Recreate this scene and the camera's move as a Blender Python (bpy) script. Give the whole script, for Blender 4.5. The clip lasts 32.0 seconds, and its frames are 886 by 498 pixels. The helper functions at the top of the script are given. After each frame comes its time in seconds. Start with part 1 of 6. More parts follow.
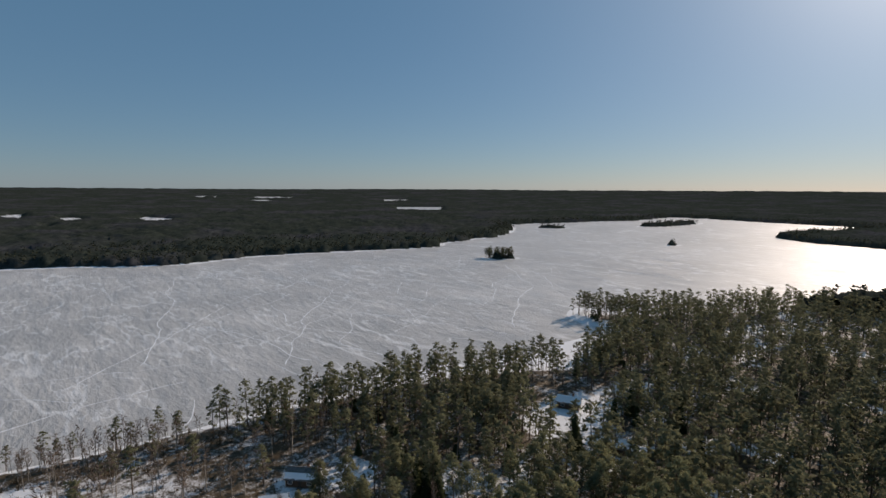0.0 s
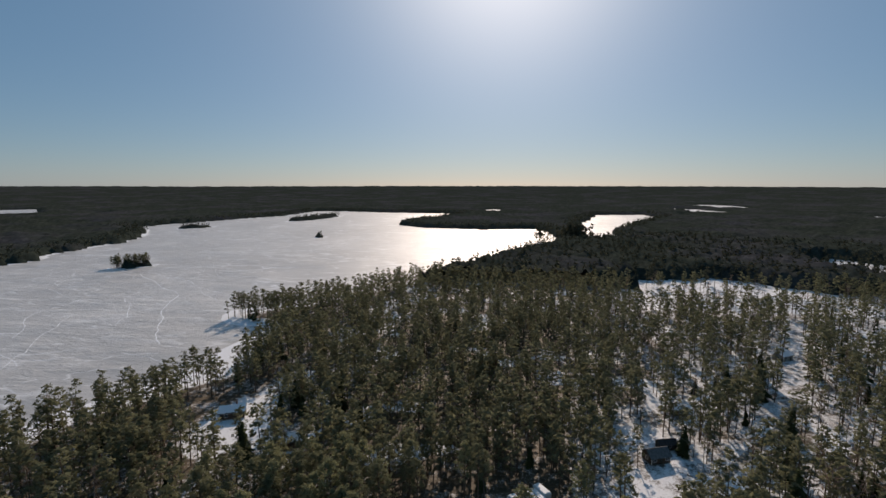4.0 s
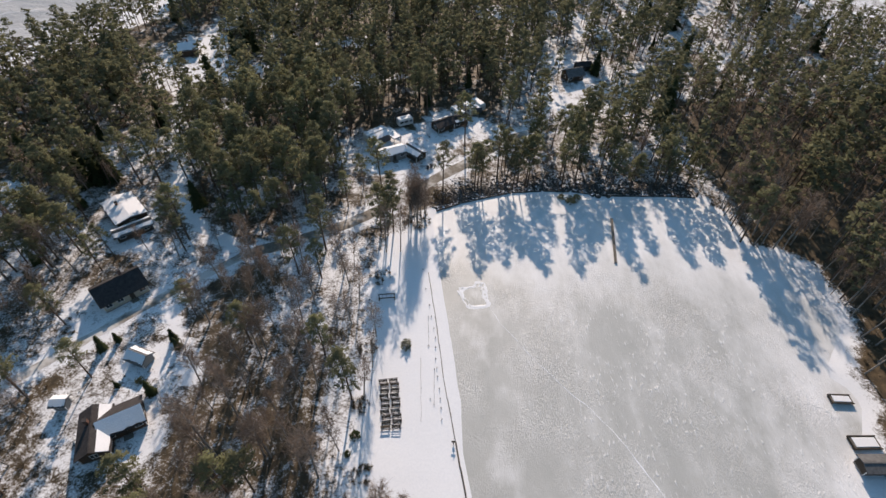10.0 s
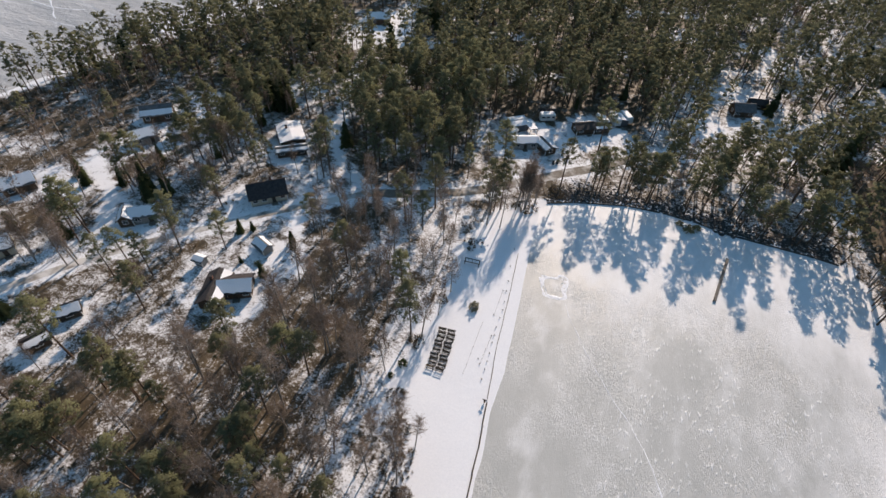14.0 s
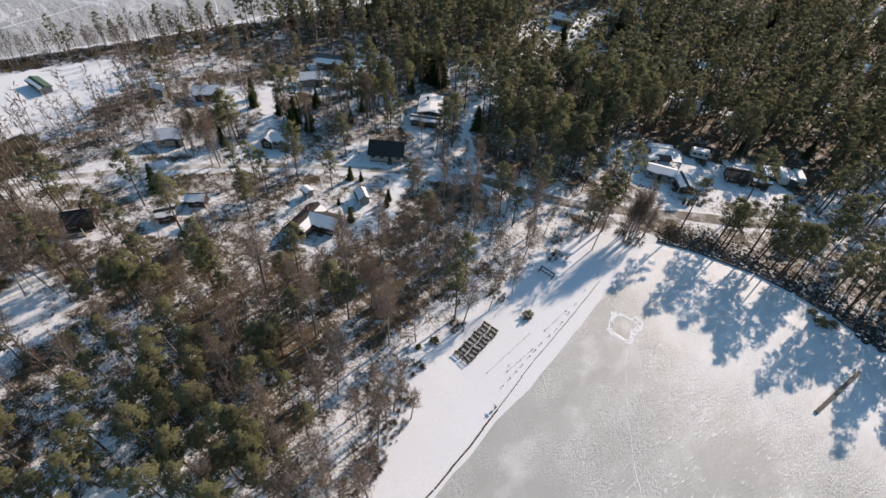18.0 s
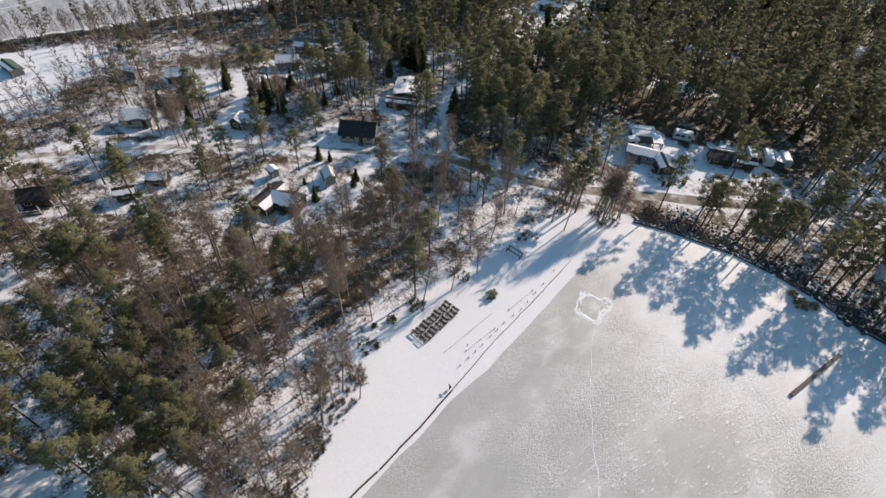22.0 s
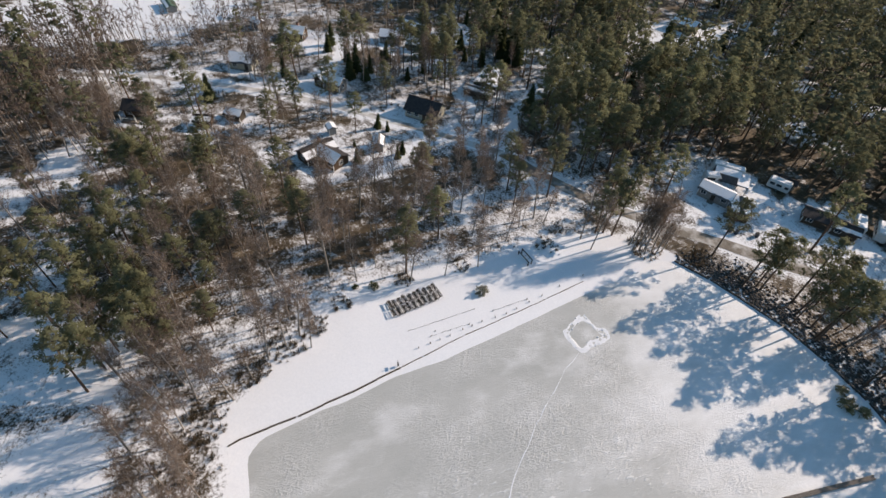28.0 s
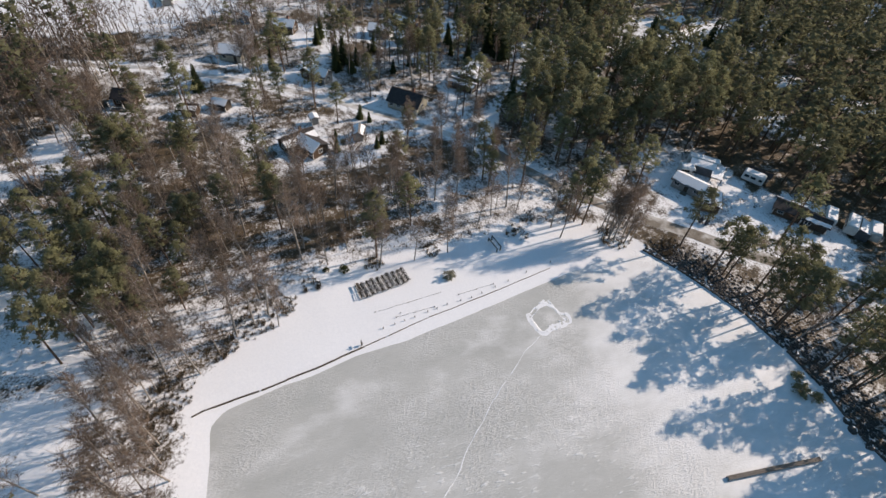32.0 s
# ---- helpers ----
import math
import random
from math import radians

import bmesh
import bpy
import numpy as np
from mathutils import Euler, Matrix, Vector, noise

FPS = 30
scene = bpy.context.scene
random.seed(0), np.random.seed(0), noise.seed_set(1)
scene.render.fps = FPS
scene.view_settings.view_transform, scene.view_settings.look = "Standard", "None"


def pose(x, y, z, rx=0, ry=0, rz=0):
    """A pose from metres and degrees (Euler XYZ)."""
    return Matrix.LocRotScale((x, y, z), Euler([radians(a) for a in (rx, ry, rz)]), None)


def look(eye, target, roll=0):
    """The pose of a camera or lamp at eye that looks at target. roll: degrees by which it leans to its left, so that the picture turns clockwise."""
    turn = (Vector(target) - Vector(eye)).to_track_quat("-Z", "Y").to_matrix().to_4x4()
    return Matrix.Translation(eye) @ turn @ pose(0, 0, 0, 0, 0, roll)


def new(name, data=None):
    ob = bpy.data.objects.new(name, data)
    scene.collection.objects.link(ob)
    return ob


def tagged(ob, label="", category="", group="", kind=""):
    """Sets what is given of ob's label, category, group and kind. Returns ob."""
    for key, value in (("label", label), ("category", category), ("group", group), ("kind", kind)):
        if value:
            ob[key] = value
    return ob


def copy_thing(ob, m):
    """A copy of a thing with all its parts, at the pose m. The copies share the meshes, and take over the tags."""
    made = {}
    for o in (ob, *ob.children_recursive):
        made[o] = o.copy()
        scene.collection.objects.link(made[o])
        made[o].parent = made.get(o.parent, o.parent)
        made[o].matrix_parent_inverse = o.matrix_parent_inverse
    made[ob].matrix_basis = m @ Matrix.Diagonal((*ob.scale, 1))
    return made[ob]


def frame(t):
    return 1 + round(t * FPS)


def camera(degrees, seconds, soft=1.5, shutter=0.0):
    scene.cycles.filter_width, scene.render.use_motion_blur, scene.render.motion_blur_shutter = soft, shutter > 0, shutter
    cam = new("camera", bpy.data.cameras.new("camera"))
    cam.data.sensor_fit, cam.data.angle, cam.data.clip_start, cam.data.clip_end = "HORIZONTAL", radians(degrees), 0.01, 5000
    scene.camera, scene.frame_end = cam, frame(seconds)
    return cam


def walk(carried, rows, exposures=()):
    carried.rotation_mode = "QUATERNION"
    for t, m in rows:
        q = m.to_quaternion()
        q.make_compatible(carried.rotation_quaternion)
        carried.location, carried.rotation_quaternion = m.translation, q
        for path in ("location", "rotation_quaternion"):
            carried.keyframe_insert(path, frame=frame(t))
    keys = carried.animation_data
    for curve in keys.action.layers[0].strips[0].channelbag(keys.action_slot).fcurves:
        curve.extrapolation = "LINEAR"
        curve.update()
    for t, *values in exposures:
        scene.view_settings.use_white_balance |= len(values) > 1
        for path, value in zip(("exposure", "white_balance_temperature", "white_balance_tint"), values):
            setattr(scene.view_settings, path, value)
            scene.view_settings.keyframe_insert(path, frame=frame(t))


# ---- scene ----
cam = camera(83.8, 32.0)
PATH = [
    (0, (3.145, 16.879, 81.099), (1.672, 18.21, 80.856), 0.3),
    (0.5, (2.998, 17.261, 81.173), (1.647, 18.715, 80.928), 0.3),
    (1, (2.847, 17.54, 81.235), (1.63, 19.108, 80.988), 0.1),
    (1.5, (2.748, 17.781, 81.084), (1.674, 19.449, 80.835), 0.0),
    (2, (2.757, 18.195, 80.965), (1.834, 19.952, 80.715), 0.0),
    (2.5, (2.782, 18.221, 81.034), (2.014, 20.05, 80.781), 0.0),
    (3, (2.841, 17.959, 81.12), (2.238, 19.849, 80.866), 0.1),
    (3.5, (2.962, 17.767, 81.307), (2.521, 19.701, 81.052), 0.1),
    (5.5, (1.363, 15.828, 81.217), (1.281, 17.809, 80.952), 0.2),
    (6, (1.474, 13.915, 81.196), (1.399, 15.867, 80.768), 0.4),
    (6.5, (1.461, 11.587, 81.337), (1.394, 13.474, 80.676), 0.5),
    (7, (1.342, 9.399, 81.432), (1.286, 11.192, 80.547), 0.8),
    (7.5, (1.378, 7.053, 81.426), (1.331, 8.726, 80.331), 1.0),
    (8, (1.296, 4.704, 81.791), (1.262, 6.229, 80.498), 1.3),
    (8.5, (0.556, 2.482, 82.146), (0.545, 3.887, 80.722), 2.0),
    (9, (0.0, 0.0, 82.24), (0.0, 1.402, 80.814), 2.3),
    (9.5, (-0.107, -2.582, 82.205), (-0.102, -1.18, 80.779), 2.4),
    (10, (-0.226, -5.081, 82.345), (-0.216, -3.68, 80.918), 2.5),
    (10.5, (-0.213, -7.489, 82.349), (-0.196, -6.088, 80.921), 2.4),
    (11, (0.054, -9.439, 82.454), (0.075, -8.039, 81.026), 2.3),
    (11.5, (0.811, -10.855, 82.442), (0.834, -9.454, 81.015), 2.4),
    (12, (1.747, -11.937, 82.338), (1.776, -10.533, 80.914), 2.6),
    (12.5, (3.243, -12.735, 82.222), (3.274, -11.329, 80.801), 2.6),
    (13, (5.091, -13.16, 82.249), (5.108, -11.753, 80.828), 2.6),
    (13.5, (7.454, -13.425, 82.007), (7.255, -12.032, 80.586), 2.9),
    (14, (10.334, -13.257, 81.695), (9.822, -11.949, 80.271), 3.6),
    (14.5, (13.178, -12.753, 81.768), (12.381, -11.606, 80.336), 4.2),
    (15, (16.016, -11.634, 81.991), (15.046, -10.644, 80.55), 4.4),
    (15.5, (18.191, -10.598, 81.993), (17.213, -9.617, 80.551), 4.6),
    (17.5, (23.202, -6.526, 80.027), (22.215, -5.551, 78.587), 4.4),
    (18, (23.649, -5.711, 79.217), (22.659, -4.737, 77.778), 4.5),
    (18.5, (24.092, -5.25, 78.367), (23.098, -4.278, 76.93), 4.4),
    (19, (24.635, -5.33, 77.536), (23.637, -4.357, 76.102), 4.2),
    (19.5, (25.086, -5.238, 76.747), (24.084, -4.265, 75.315), 4.1),
    (20, (25.922, -4.542, 75.975), (24.915, -3.572, 74.545), 4.2),
    (20.5, (26.802, -3.845, 75.375), (25.795, -2.876, 73.943), 4.1),
    (21, (27.899, -2.881, 74.786), (26.892, -1.915, 73.354), 4.0),
    (21.5, (29.139, -1.426, 74.168), (28.128, -0.464, 72.736), 3.8),
    (22, (30.399, 0.497, 73.601), (29.385, 1.455, 72.168), 3.8),
    (22.5, (31.592, 2.362, 73.078), (30.576, 3.317, 71.644), 3.8),
    (23, (32.744, 4.08, 72.54), (31.727, 5.034, 71.106), 3.8),
    (23.5, (34.05, 5.464, 72.122), (33.035, 6.418, 70.687), 3.6),
    (24, (35.244, 7.003, 71.697), (34.226, 7.954, 70.262), 3.7),
    (24.5, (36.549, 8.73, 71.155), (35.506, 9.654, 69.719), 3.6),
    (25, (37.924, 10.103, 70.674), (36.792, 10.917, 69.24), 3.8),
    (25.5, (39.171, 10.726, 70.362), (37.95, 11.398, 68.928), 4.1),
    (27.5, (42.397, 16.169, 69.972), (41.129, 16.744, 68.536), 4.7),
    (28, (42.868, 17.999, 70.098), (41.6, 18.571, 68.661), 4.7),
    (28.5, (43.085, 19.846, 70.3), (41.816, 20.419, 68.865), 4.7),
    (29, (43.395, 21.433, 70.441), (42.126, 22.007, 69.005), 4.8),
    (29.5, (44.205, 22.518, 70.546), (42.939, 23.093, 69.108), 4.8),
    (30, (45.441, 22.977, 70.644), (44.177, 23.554, 69.205), 4.7),
    (30.5, (47.001, 23.038, 70.689), (45.737, 23.612, 69.249), 4.7),
    (31, (48.531, 23.007, 70.673), (47.263, 23.571, 69.233), 4.5),
    (31.5, (49.015, 23.117, 70.591), (47.74, 23.661, 69.15), 4.5),
    (32, (48.62, 23.527, 70.375), (47.344, 24.07, 68.934), 4.5),
]
walk(cam, [(t, look(eye, target, roll)) for t, eye, target, roll in PATH],
     exposures=[(0, 0.05, 7600, 19), (3.5, 0.03, 7650, 20), (5.8, 0.03, 7550, 20), (7.0, 0.12, 7500, 21), (8.5, 0.60, 7650, 21), (32, 0.62, 7600, 20)])

# ---- world, sun, exposure ----
SUN_EL, SUN_AZ = 27.0, -1.5          # degrees; azimuth from +y towards +x
world = bpy.data.worlds.new("world")
scene.world = world
world.use_nodes = True
wn = world.node_tree.nodes
sky = wn.new("ShaderNodeTexSky")
sky.sky_type = "NISHITA"
sky.sun_disc = False
sky.sun_elevation, sky.sun_rotation = radians(SUN_EL), radians(SUN_AZ)
sky.altitude, sky.air_density, sky.dust_density, sky.ozone_density = 500, 1.0, 0.2, 4.0
wn["Background"].inputs["Strength"].default_value = 0.065
pale = wn.new("ShaderNodeMix")       # thin even veil that whitens the low sky
pale.data_type = "RGBA"
pale.inputs[0].default_value = 0.5
pale.inputs[7].default_value = (0.95, 3.5, 6.3, 1)
world.node_tree.links.new(sky.outputs[0], pale.inputs[6])
sun_data = bpy.data.lights.new("sun", "SUN")
sun_data.energy, sun_data.angle, sun_data.color = 3.2, radians(0.6), (1.0, 0.94, 0.85)
sun = new("sun", sun_data)
_to_sun = Vector((math.sin(radians(SUN_AZ)) * math.cos(radians(SUN_EL)), math.cos(radians(SUN_AZ)) * math.cos(radians(SUN_EL)), math.sin(radians(SUN_EL))))
sun.matrix_world = look(_to_sun * 300 + Vector((0, 0, 200)), Vector((0, 0, 200)))
# the white aureole of the sun in the thin air
towards = wn.new("ShaderNodeTexCoord")
near_sun = wn.new("ShaderNodeVectorMath")
near_sun.operation = "DOT_PRODUCT"
near_sun.inputs[1].default_value = _to_sun
world.node_tree.links.new(towards.outputs["Generated"], near_sun.inputs[0])
glow = pale.outputs[2]
for power, colour in ((45, (8.0, 7.9, 7.4, 1)), (9, (2.5, 2.7, 2.8, 1))):
    fall = wn.new("ShaderNodeMath")
    fall.operation = "POWER"
    fall.inputs[1].default_value = power
    clip = wn.new("ShaderNodeMath")
    clip.operation = "MAXIMUM"
    clip.inputs[1].default_value = 0.0
    world.node_tree.links.new(near_sun.outputs["Value"], clip.inputs[0])
    world.node_tree.links.new(clip.outputs[0], fall.inputs[0])
    add = wn.new("ShaderNodeMix")
    add.data_type, add.blend_type = "RGBA", "ADD"
    add.inputs[7].default_value = colour
    world.node_tree.links.new(fall.outputs[0], add.inputs[0])
    world.node_tree.links.new(glow, add.inputs[6])
    glow = add.outputs[2]
world.node_tree.links.new(glow, wn["Background"].inputs["Color"])

# ---- materials ----


class Nodes:
    """A small helper round one node material."""

    def __init__(self, name, rough=0.8, metal=0.0, spec=0.3):
        self.mat = bpy.data.materials.new(name)
        self.mat.use_nodes = True
        self.tree = self.mat.node_tree
        self.bsdf = self.tree.nodes["Principled BSDF"]
        self.bsdf.inputs["Roughness"].default_value = rough
        self.bsdf.inputs["Metallic"].default_value = metal
        self.bsdf.inputs["Specular IOR Level"].default_value = spec

    def node(self, kind, **values):
        n = self.tree.nodes.new(kind)
        for key, value in values.items():
            if key in n.inputs:
                n.inputs[key].default_value = value
        return n

    def link(self, a, b):
        self.tree.links.new(a, b)

    def place(self, scale=(1, 1, 1), turn=0.0):
        geo = self.node("ShaderNodeNewGeometry")
        m = self.node("ShaderNodeMapping")
        m.inputs["Scale"].default_value = scale
        m.inputs["Rotation"].default_value = (0, 0, radians(turn))
        self.link(geo.outputs["Position"], m.inputs["Vector"])
        return m.outputs[0]

    def noise(self, scale, detail=4.0, where=None, rough=0.6):
        n = self.node("ShaderNodeTexNoise", Scale=scale, Detail=detail, Roughness=rough)
        self.link(where or self.place(), n.inputs["Vector"])
        return n.outputs["Fac"]

    def ramp(self, fac, stops):
        r = self.node("ShaderNodeValToRGB")
        el = r.color_ramp.elements
        while len(el) < len(stops):
            el.new(0.5)
        for e, (pos, col) in zip(el, stops):
            e.position = pos
            e.color = (*col, 1) if len(col) == 3 else col
        self.link(fac, r.inputs[0])
        return r.outputs[0]

    def mix(self, fac, a, b):
        m = self.node("ShaderNodeMix")
        m.data_type = "RGBA"
        for sock, value in ((m.inputs[0], fac), (m.inputs[6], a), (m.inputs[7], b)):
            if isinstance(value, (int, float)):
                sock.default_value = value
            elif isinstance(value, tuple):
                sock.default_value = (*value, 1)
            else:
                self.link(value, sock)
        return m.outputs[2]

    def math(self, op, a, b=0.0):
        m = self.node("ShaderNodeMath")
        m.operation = op
        for sock, value in zip(m.inputs, (a, b)):
            if isinstance(value, (int, float)):
                sock.default_value = value
            else:
                self.link(value, sock)
        return m.outputs[0]

    def colour(self, out):
        if isinstance(out, tuple):
            self.bsdf.inputs["Base Color"].default_value = (*out, 1)
        else:
            self.link(out, self.bsdf.inputs["Base Color"])
        return self

    def bump(self, height, strength=0.4, distance=0.1):
        b = self.node("ShaderNodeBump", Strength=strength, Distance=distance)
        self.link(height, b.inputs["Height"])
        self.link(b.outputs[0], self.bsdf.inputs["Normal"])
        return self

    def random(self):
        a = self.node("ShaderNodeObjectInfo").outputs["Random"]
        b = self.node("ShaderNodeNewGeometry").outputs["Random Per Island"]
        return a, b


def bw(v):
    return (v, v, v)


def leaf_material(name, dark, mid, light, sheer=0.25):
    n = Nodes(name, rough=0.9, spec=0.02)
    a, b = n.random()
    fac = n.math("ADD", n.math("MULTIPLY", a, 0.6), n.math("MULTIPLY", b, 0.4))
    col = n.ramp(fac, [(0.15, dark), (0.55, mid), (0.95, light)])
    patch = n.noise(0.02, 2.0)
    col = n.mix(n.math("MULTIPLY", patch, 0.35), col, mid)
    n.colour(col)
    t = n.node("ShaderNodeBsdfTranslucent")
    n.link(col, t.inputs["Color"])
    m = n.node("ShaderNodeMixShader", Fac=sheer)
    out = n.tree.nodes["Material Output"]
    n.link(n.bsdf.outputs[0], m.inputs[1])
    n.link(t.outputs[0], m.inputs[2])
    n.link(m.outputs[0], out.inputs["Surface"])
    return n.mat


def wood_material(name, a, b, scale=3.0, rough=0.8, stretch=(1, 1, 6)):
    n = Nodes(name, rough=rough)
    f = n.noise(scale, 5.0, n.place(stretch))
    g = n.noise(0.7, 2.0)
    n.colour(n.mix(n.math("MULTIPLY", g, 0.5), n.ramp(f, [(0.3, a), (0.7, b)]), a))
    n.bump(f, 0.4, 0.02)
    return n.mat


def plain_material(name, col, rough=0.6, metal=0.0, vary=0.25, scale=2.0, spec=0.3):
    n = Nodes(name, rough, metal, spec)
    f = n.noise(scale, 5.0)
    low = tuple(c * (1 - vary) for c in col)
    high = tuple(min(1, c * (1 + vary)) for c in col)
    n.colour(n.ramp(f, [(0.3, low), (0.7, high)]))
    n.bump(f, 0.2, 0.02)
    return n.mat


def snow_material(name, tint=(0.80, 0.82, 0.85), dirt=0.12):
    n = Nodes(name, rough=0.65, spec=0.35)
    f = n.noise(0.35, 6.0)
    g = n.noise(4.0, 5.0)
    col = n.ramp(g, [(0.25, tuple(c * 0.93 for c in tint)), (0.75, tint)])
    col = n.mix(n.math("MULTIPLY", n.ramp(f, [(0.5, bw(0)), (0.8, bw(1))]), dirt), col, (0.45, 0.40, 0.33))
    n.colour(col)
    n.bump(n.math("ADD", f, n.math("MULTIPLY", g, 0.4)), 0.5, 0.15)
    return n.mat


def ground_material():
    """Snow with heather, needles and dead grass showing where the attribute 'bare' says so; it holds some woodland
    shade too.
    """
    n = Nodes("snowy_ground", rough=0.75, spec=0.25)
    at = n.node("ShaderNodeAttribute")
    at.attribute_name = "bare"
    big = n.noise(0.09, 4.0)
    fine = n.noise(0.55, 6.0, rough=0.7)
    speck = n.noise(2.6, 5.0, rough=0.75)
    f = n.math("ADD", n.math("MULTIPLY", big, 0.28), n.math("ADD", n.math("MULTIPLY", fine, 0.32), n.math("MULTIPLY", speck, 0.40)))
    # bare 0 -> all snow, 1 -> mostly heather
    level = n.math("ADD", n.math("MULTIPLY", at.outputs["Fac"], 0.36), 0.31)
    m = n.math("MULTIPLY", n.math("SUBTRACT", level, f), 11.0)
    m = n.math("MINIMUM", n.math("MAXIMUM", n.math("ADD", m, 0.5), 0.0), 1.0)
    snow = n.ramp(speck, [(0.25, (0.72, 0.74, 0.77)), (0.7, (0.82, 0.83, 0.85))])
    heath = n.ramp(fine, [(0.3, (0.035, 0.028, 0.018)), (0.5, (0.085, 0.06, 0.035)), (0.7, (0.16, 0.115, 0.065))])
    n.colour(n.mix(m, snow, heath))
    n.bump(n.math("ADD", fine, n.math("MULTIPLY", speck, 0.3)), 0.35, 0.12)
    return n.mat


def pond_material():
    n = Nodes("pond_ice", rough=0.45, spec=0.45)
    white = n.node("ShaderNodeAttribute")
    white.attribute_name = "drift"
    where = n.node("ShaderNodeAttribute")
    where.attribute_name = "fleck"
    soft = n.noise(0.10, 5.0, n.place((1.5, 0.7, 1), 12), rough=0.62)
    wisps = n.noise(0.42, 5.0, n.place((1.5, 0.6, 1), 10), rough=0.65)
    fine = n.noise(2.4, 5.0, n.place((1.2, 0.8, 1), 10), rough=0.7)
    grey = n.ramp(soft, [(0.32, (0.405, 0.412, 0.392)), (0.68, (0.505, 0.510, 0.490))])
    w = n.math("ADD", n.math("MULTIPLY", soft, 0.62), n.math("MULTIPLY", wisps, 0.38))
    dr = n.math("ADD", n.math("MULTIPLY", w, 0.85), n.math("MULTIPLY", white.outputs["Fac"], 0.42))
    col = n.mix(n.ramp(dr, [(0.44, bw(0)), (0.60, bw(0.42)), (0.86, bw(1))]), grey, (0.78, 0.79, 0.80))
    # wrinkled skin of refrozen slush
    rid = n.math("ABSOLUTE", n.math("SUBTRACT", n.noise(1.5, 3.0, n.place((1.5, 0.75, 1), 15), rough=0.6), 0.5))
    crinkle = n.ramp(rid, [(0.0, bw(1)), (0.10, bw(0))])
    zone = n.ramp(n.noise(0.07, 3.0), [(0.42, bw(0.04)), (0.64, bw(1))])
    fl = n.math("MULTIPLY", crinkle, zone)
    col = n.mix(n.math("MULTIPLY", fl, 0.34), col, (0.78, 0.785, 0.785))
    grit = n.ramp(n.noise(3.4, 4.0, n.place((1.3, 0.6, 1), 20), rough=0.7), [(0.50, bw(0)), (0.64, bw(1))])
    col = n.mix(n.math("MULTIPLY", n.math("MULTIPLY", grit, zone), 0.22), col, (0.80, 0.80, 0.80))
    # short wind-blown flecks of snow
    dash = n.ramp(n.noise(1.5, 2.0, n.place((1.5, 0.42, 1), -6), rough=0.5), [(0.58, bw(0)), (0.68, bw(1))])
    spread = n.ramp(n.noise(0.13, 3.0), [(0.40, bw(0)), (0.56, bw(1))])
    dash = n.math("MULTIPLY", n.math("MULTIPLY", dash, spread), where.outputs["Fac"])
    col = n.mix(n.math("MULTIPLY", dash, 0.6), col, (0.82, 0.83, 0.84))
    n.colour(col)
    n.bump(n.math("ADD", n.math("MULTIPLY", fine, 0.5), n.math("ADD", n.math("MULTIPLY", fl, 0.8), dash)), 0.75, 0.08)
    n.link(n.ramp(dr, [(0.45, bw(0.40)), (0.75, bw(0.62))]), n.bsdf.inputs["Roughness"])
    return n.mat


def lake_material():
    n = Nodes("lake_ice", rough=0.5, spec=0.5)
    patch = n.noise(0.008, 4.0, n.place((1, 0.5, 1), 30), rough=0.55)
    streak = n.noise(0.05, 6.0, n.place((0.35, 1.4, 1), 25), rough=0.7)
    fine = n.noise(0.4, 5.0, rough=0.7)
    f = n.math("ADD", n.math("MULTIPLY", patch, 0.4), n.math("MULTIPLY", streak, 0.6))
    col = n.ramp(f, [(0.36, (0.36, 0.357, 0.35)), (0.5, (0.45, 0.447, 0.44)), (0.60, (0.54, 0.537, 0.53)), (0.70, (0.68, 0.677, 0.67))])
    for scale, turn, stretch in ((0.016, 40, (0.5, 1.5, 1)), (0.03, -20, (0.4, 1.3, 1)), (0.05, 70, (0.5, 1.2, 1))):
        rid = n.math("ABSOLUTE", n.math("SUBTRACT", n.noise(scale, 3.0, n.place(stretch, turn), rough=0.5), 0.5))
        thin = n.ramp(rid, [(0.004, bw(1)), (0.016, bw(0))])
        gate = n.ramp(n.noise(scale * 0.7, 2.0), [(0.46, bw(0)), (0.6, bw(1))])
        col = n.mix(n.math("MULTIPLY", n.math("MULTIPLY", thin, gate), 0.7), col, (0.72, 0.73, 0.74))
    # low wind-packed ridges
    comb = n.noise(0.16, 4.0, n.place((0.45, 1.3, 1), -35), rough=0.65)
    col = n.mix(n.math("MULTIPLY", n.ramp(comb, [(0.56, bw(0)), (0.70, bw(1))]), 0.38), col, (0.70, 0.70, 0.695))
    n.colour(col)
    n.bump(n.math("ADD", n.math("ADD", streak, comb), n.math("MULTIPLY", fine, 0.6)), 0.9, 0.8)
    n.link(n.ramp(streak, [(0.35, bw(0.36)), (0.65, bw(0.62))]), n.bsdf.inputs["Roughness"])
    return n.mat


def road_material(name="gravel_road", low=0.47):
    n = Nodes(name, rough=0.85)
    f = n.noise(1.2, 6.0, rough=0.7)
    g = n.noise(0.25, 3.0)
    n.colour(n.mix(n.ramp(g, [(low, bw(0)), (low + 0.22, bw(0.88))]), n.ramp(f, [(0.3, (0.13, 0.11, 0.09)), (0.7, (0.26, 0.23, 0.19))]), (0.66, 0.65, 0.63)))
    n.bump(f, 0.5, 0.05)
    return n.mat


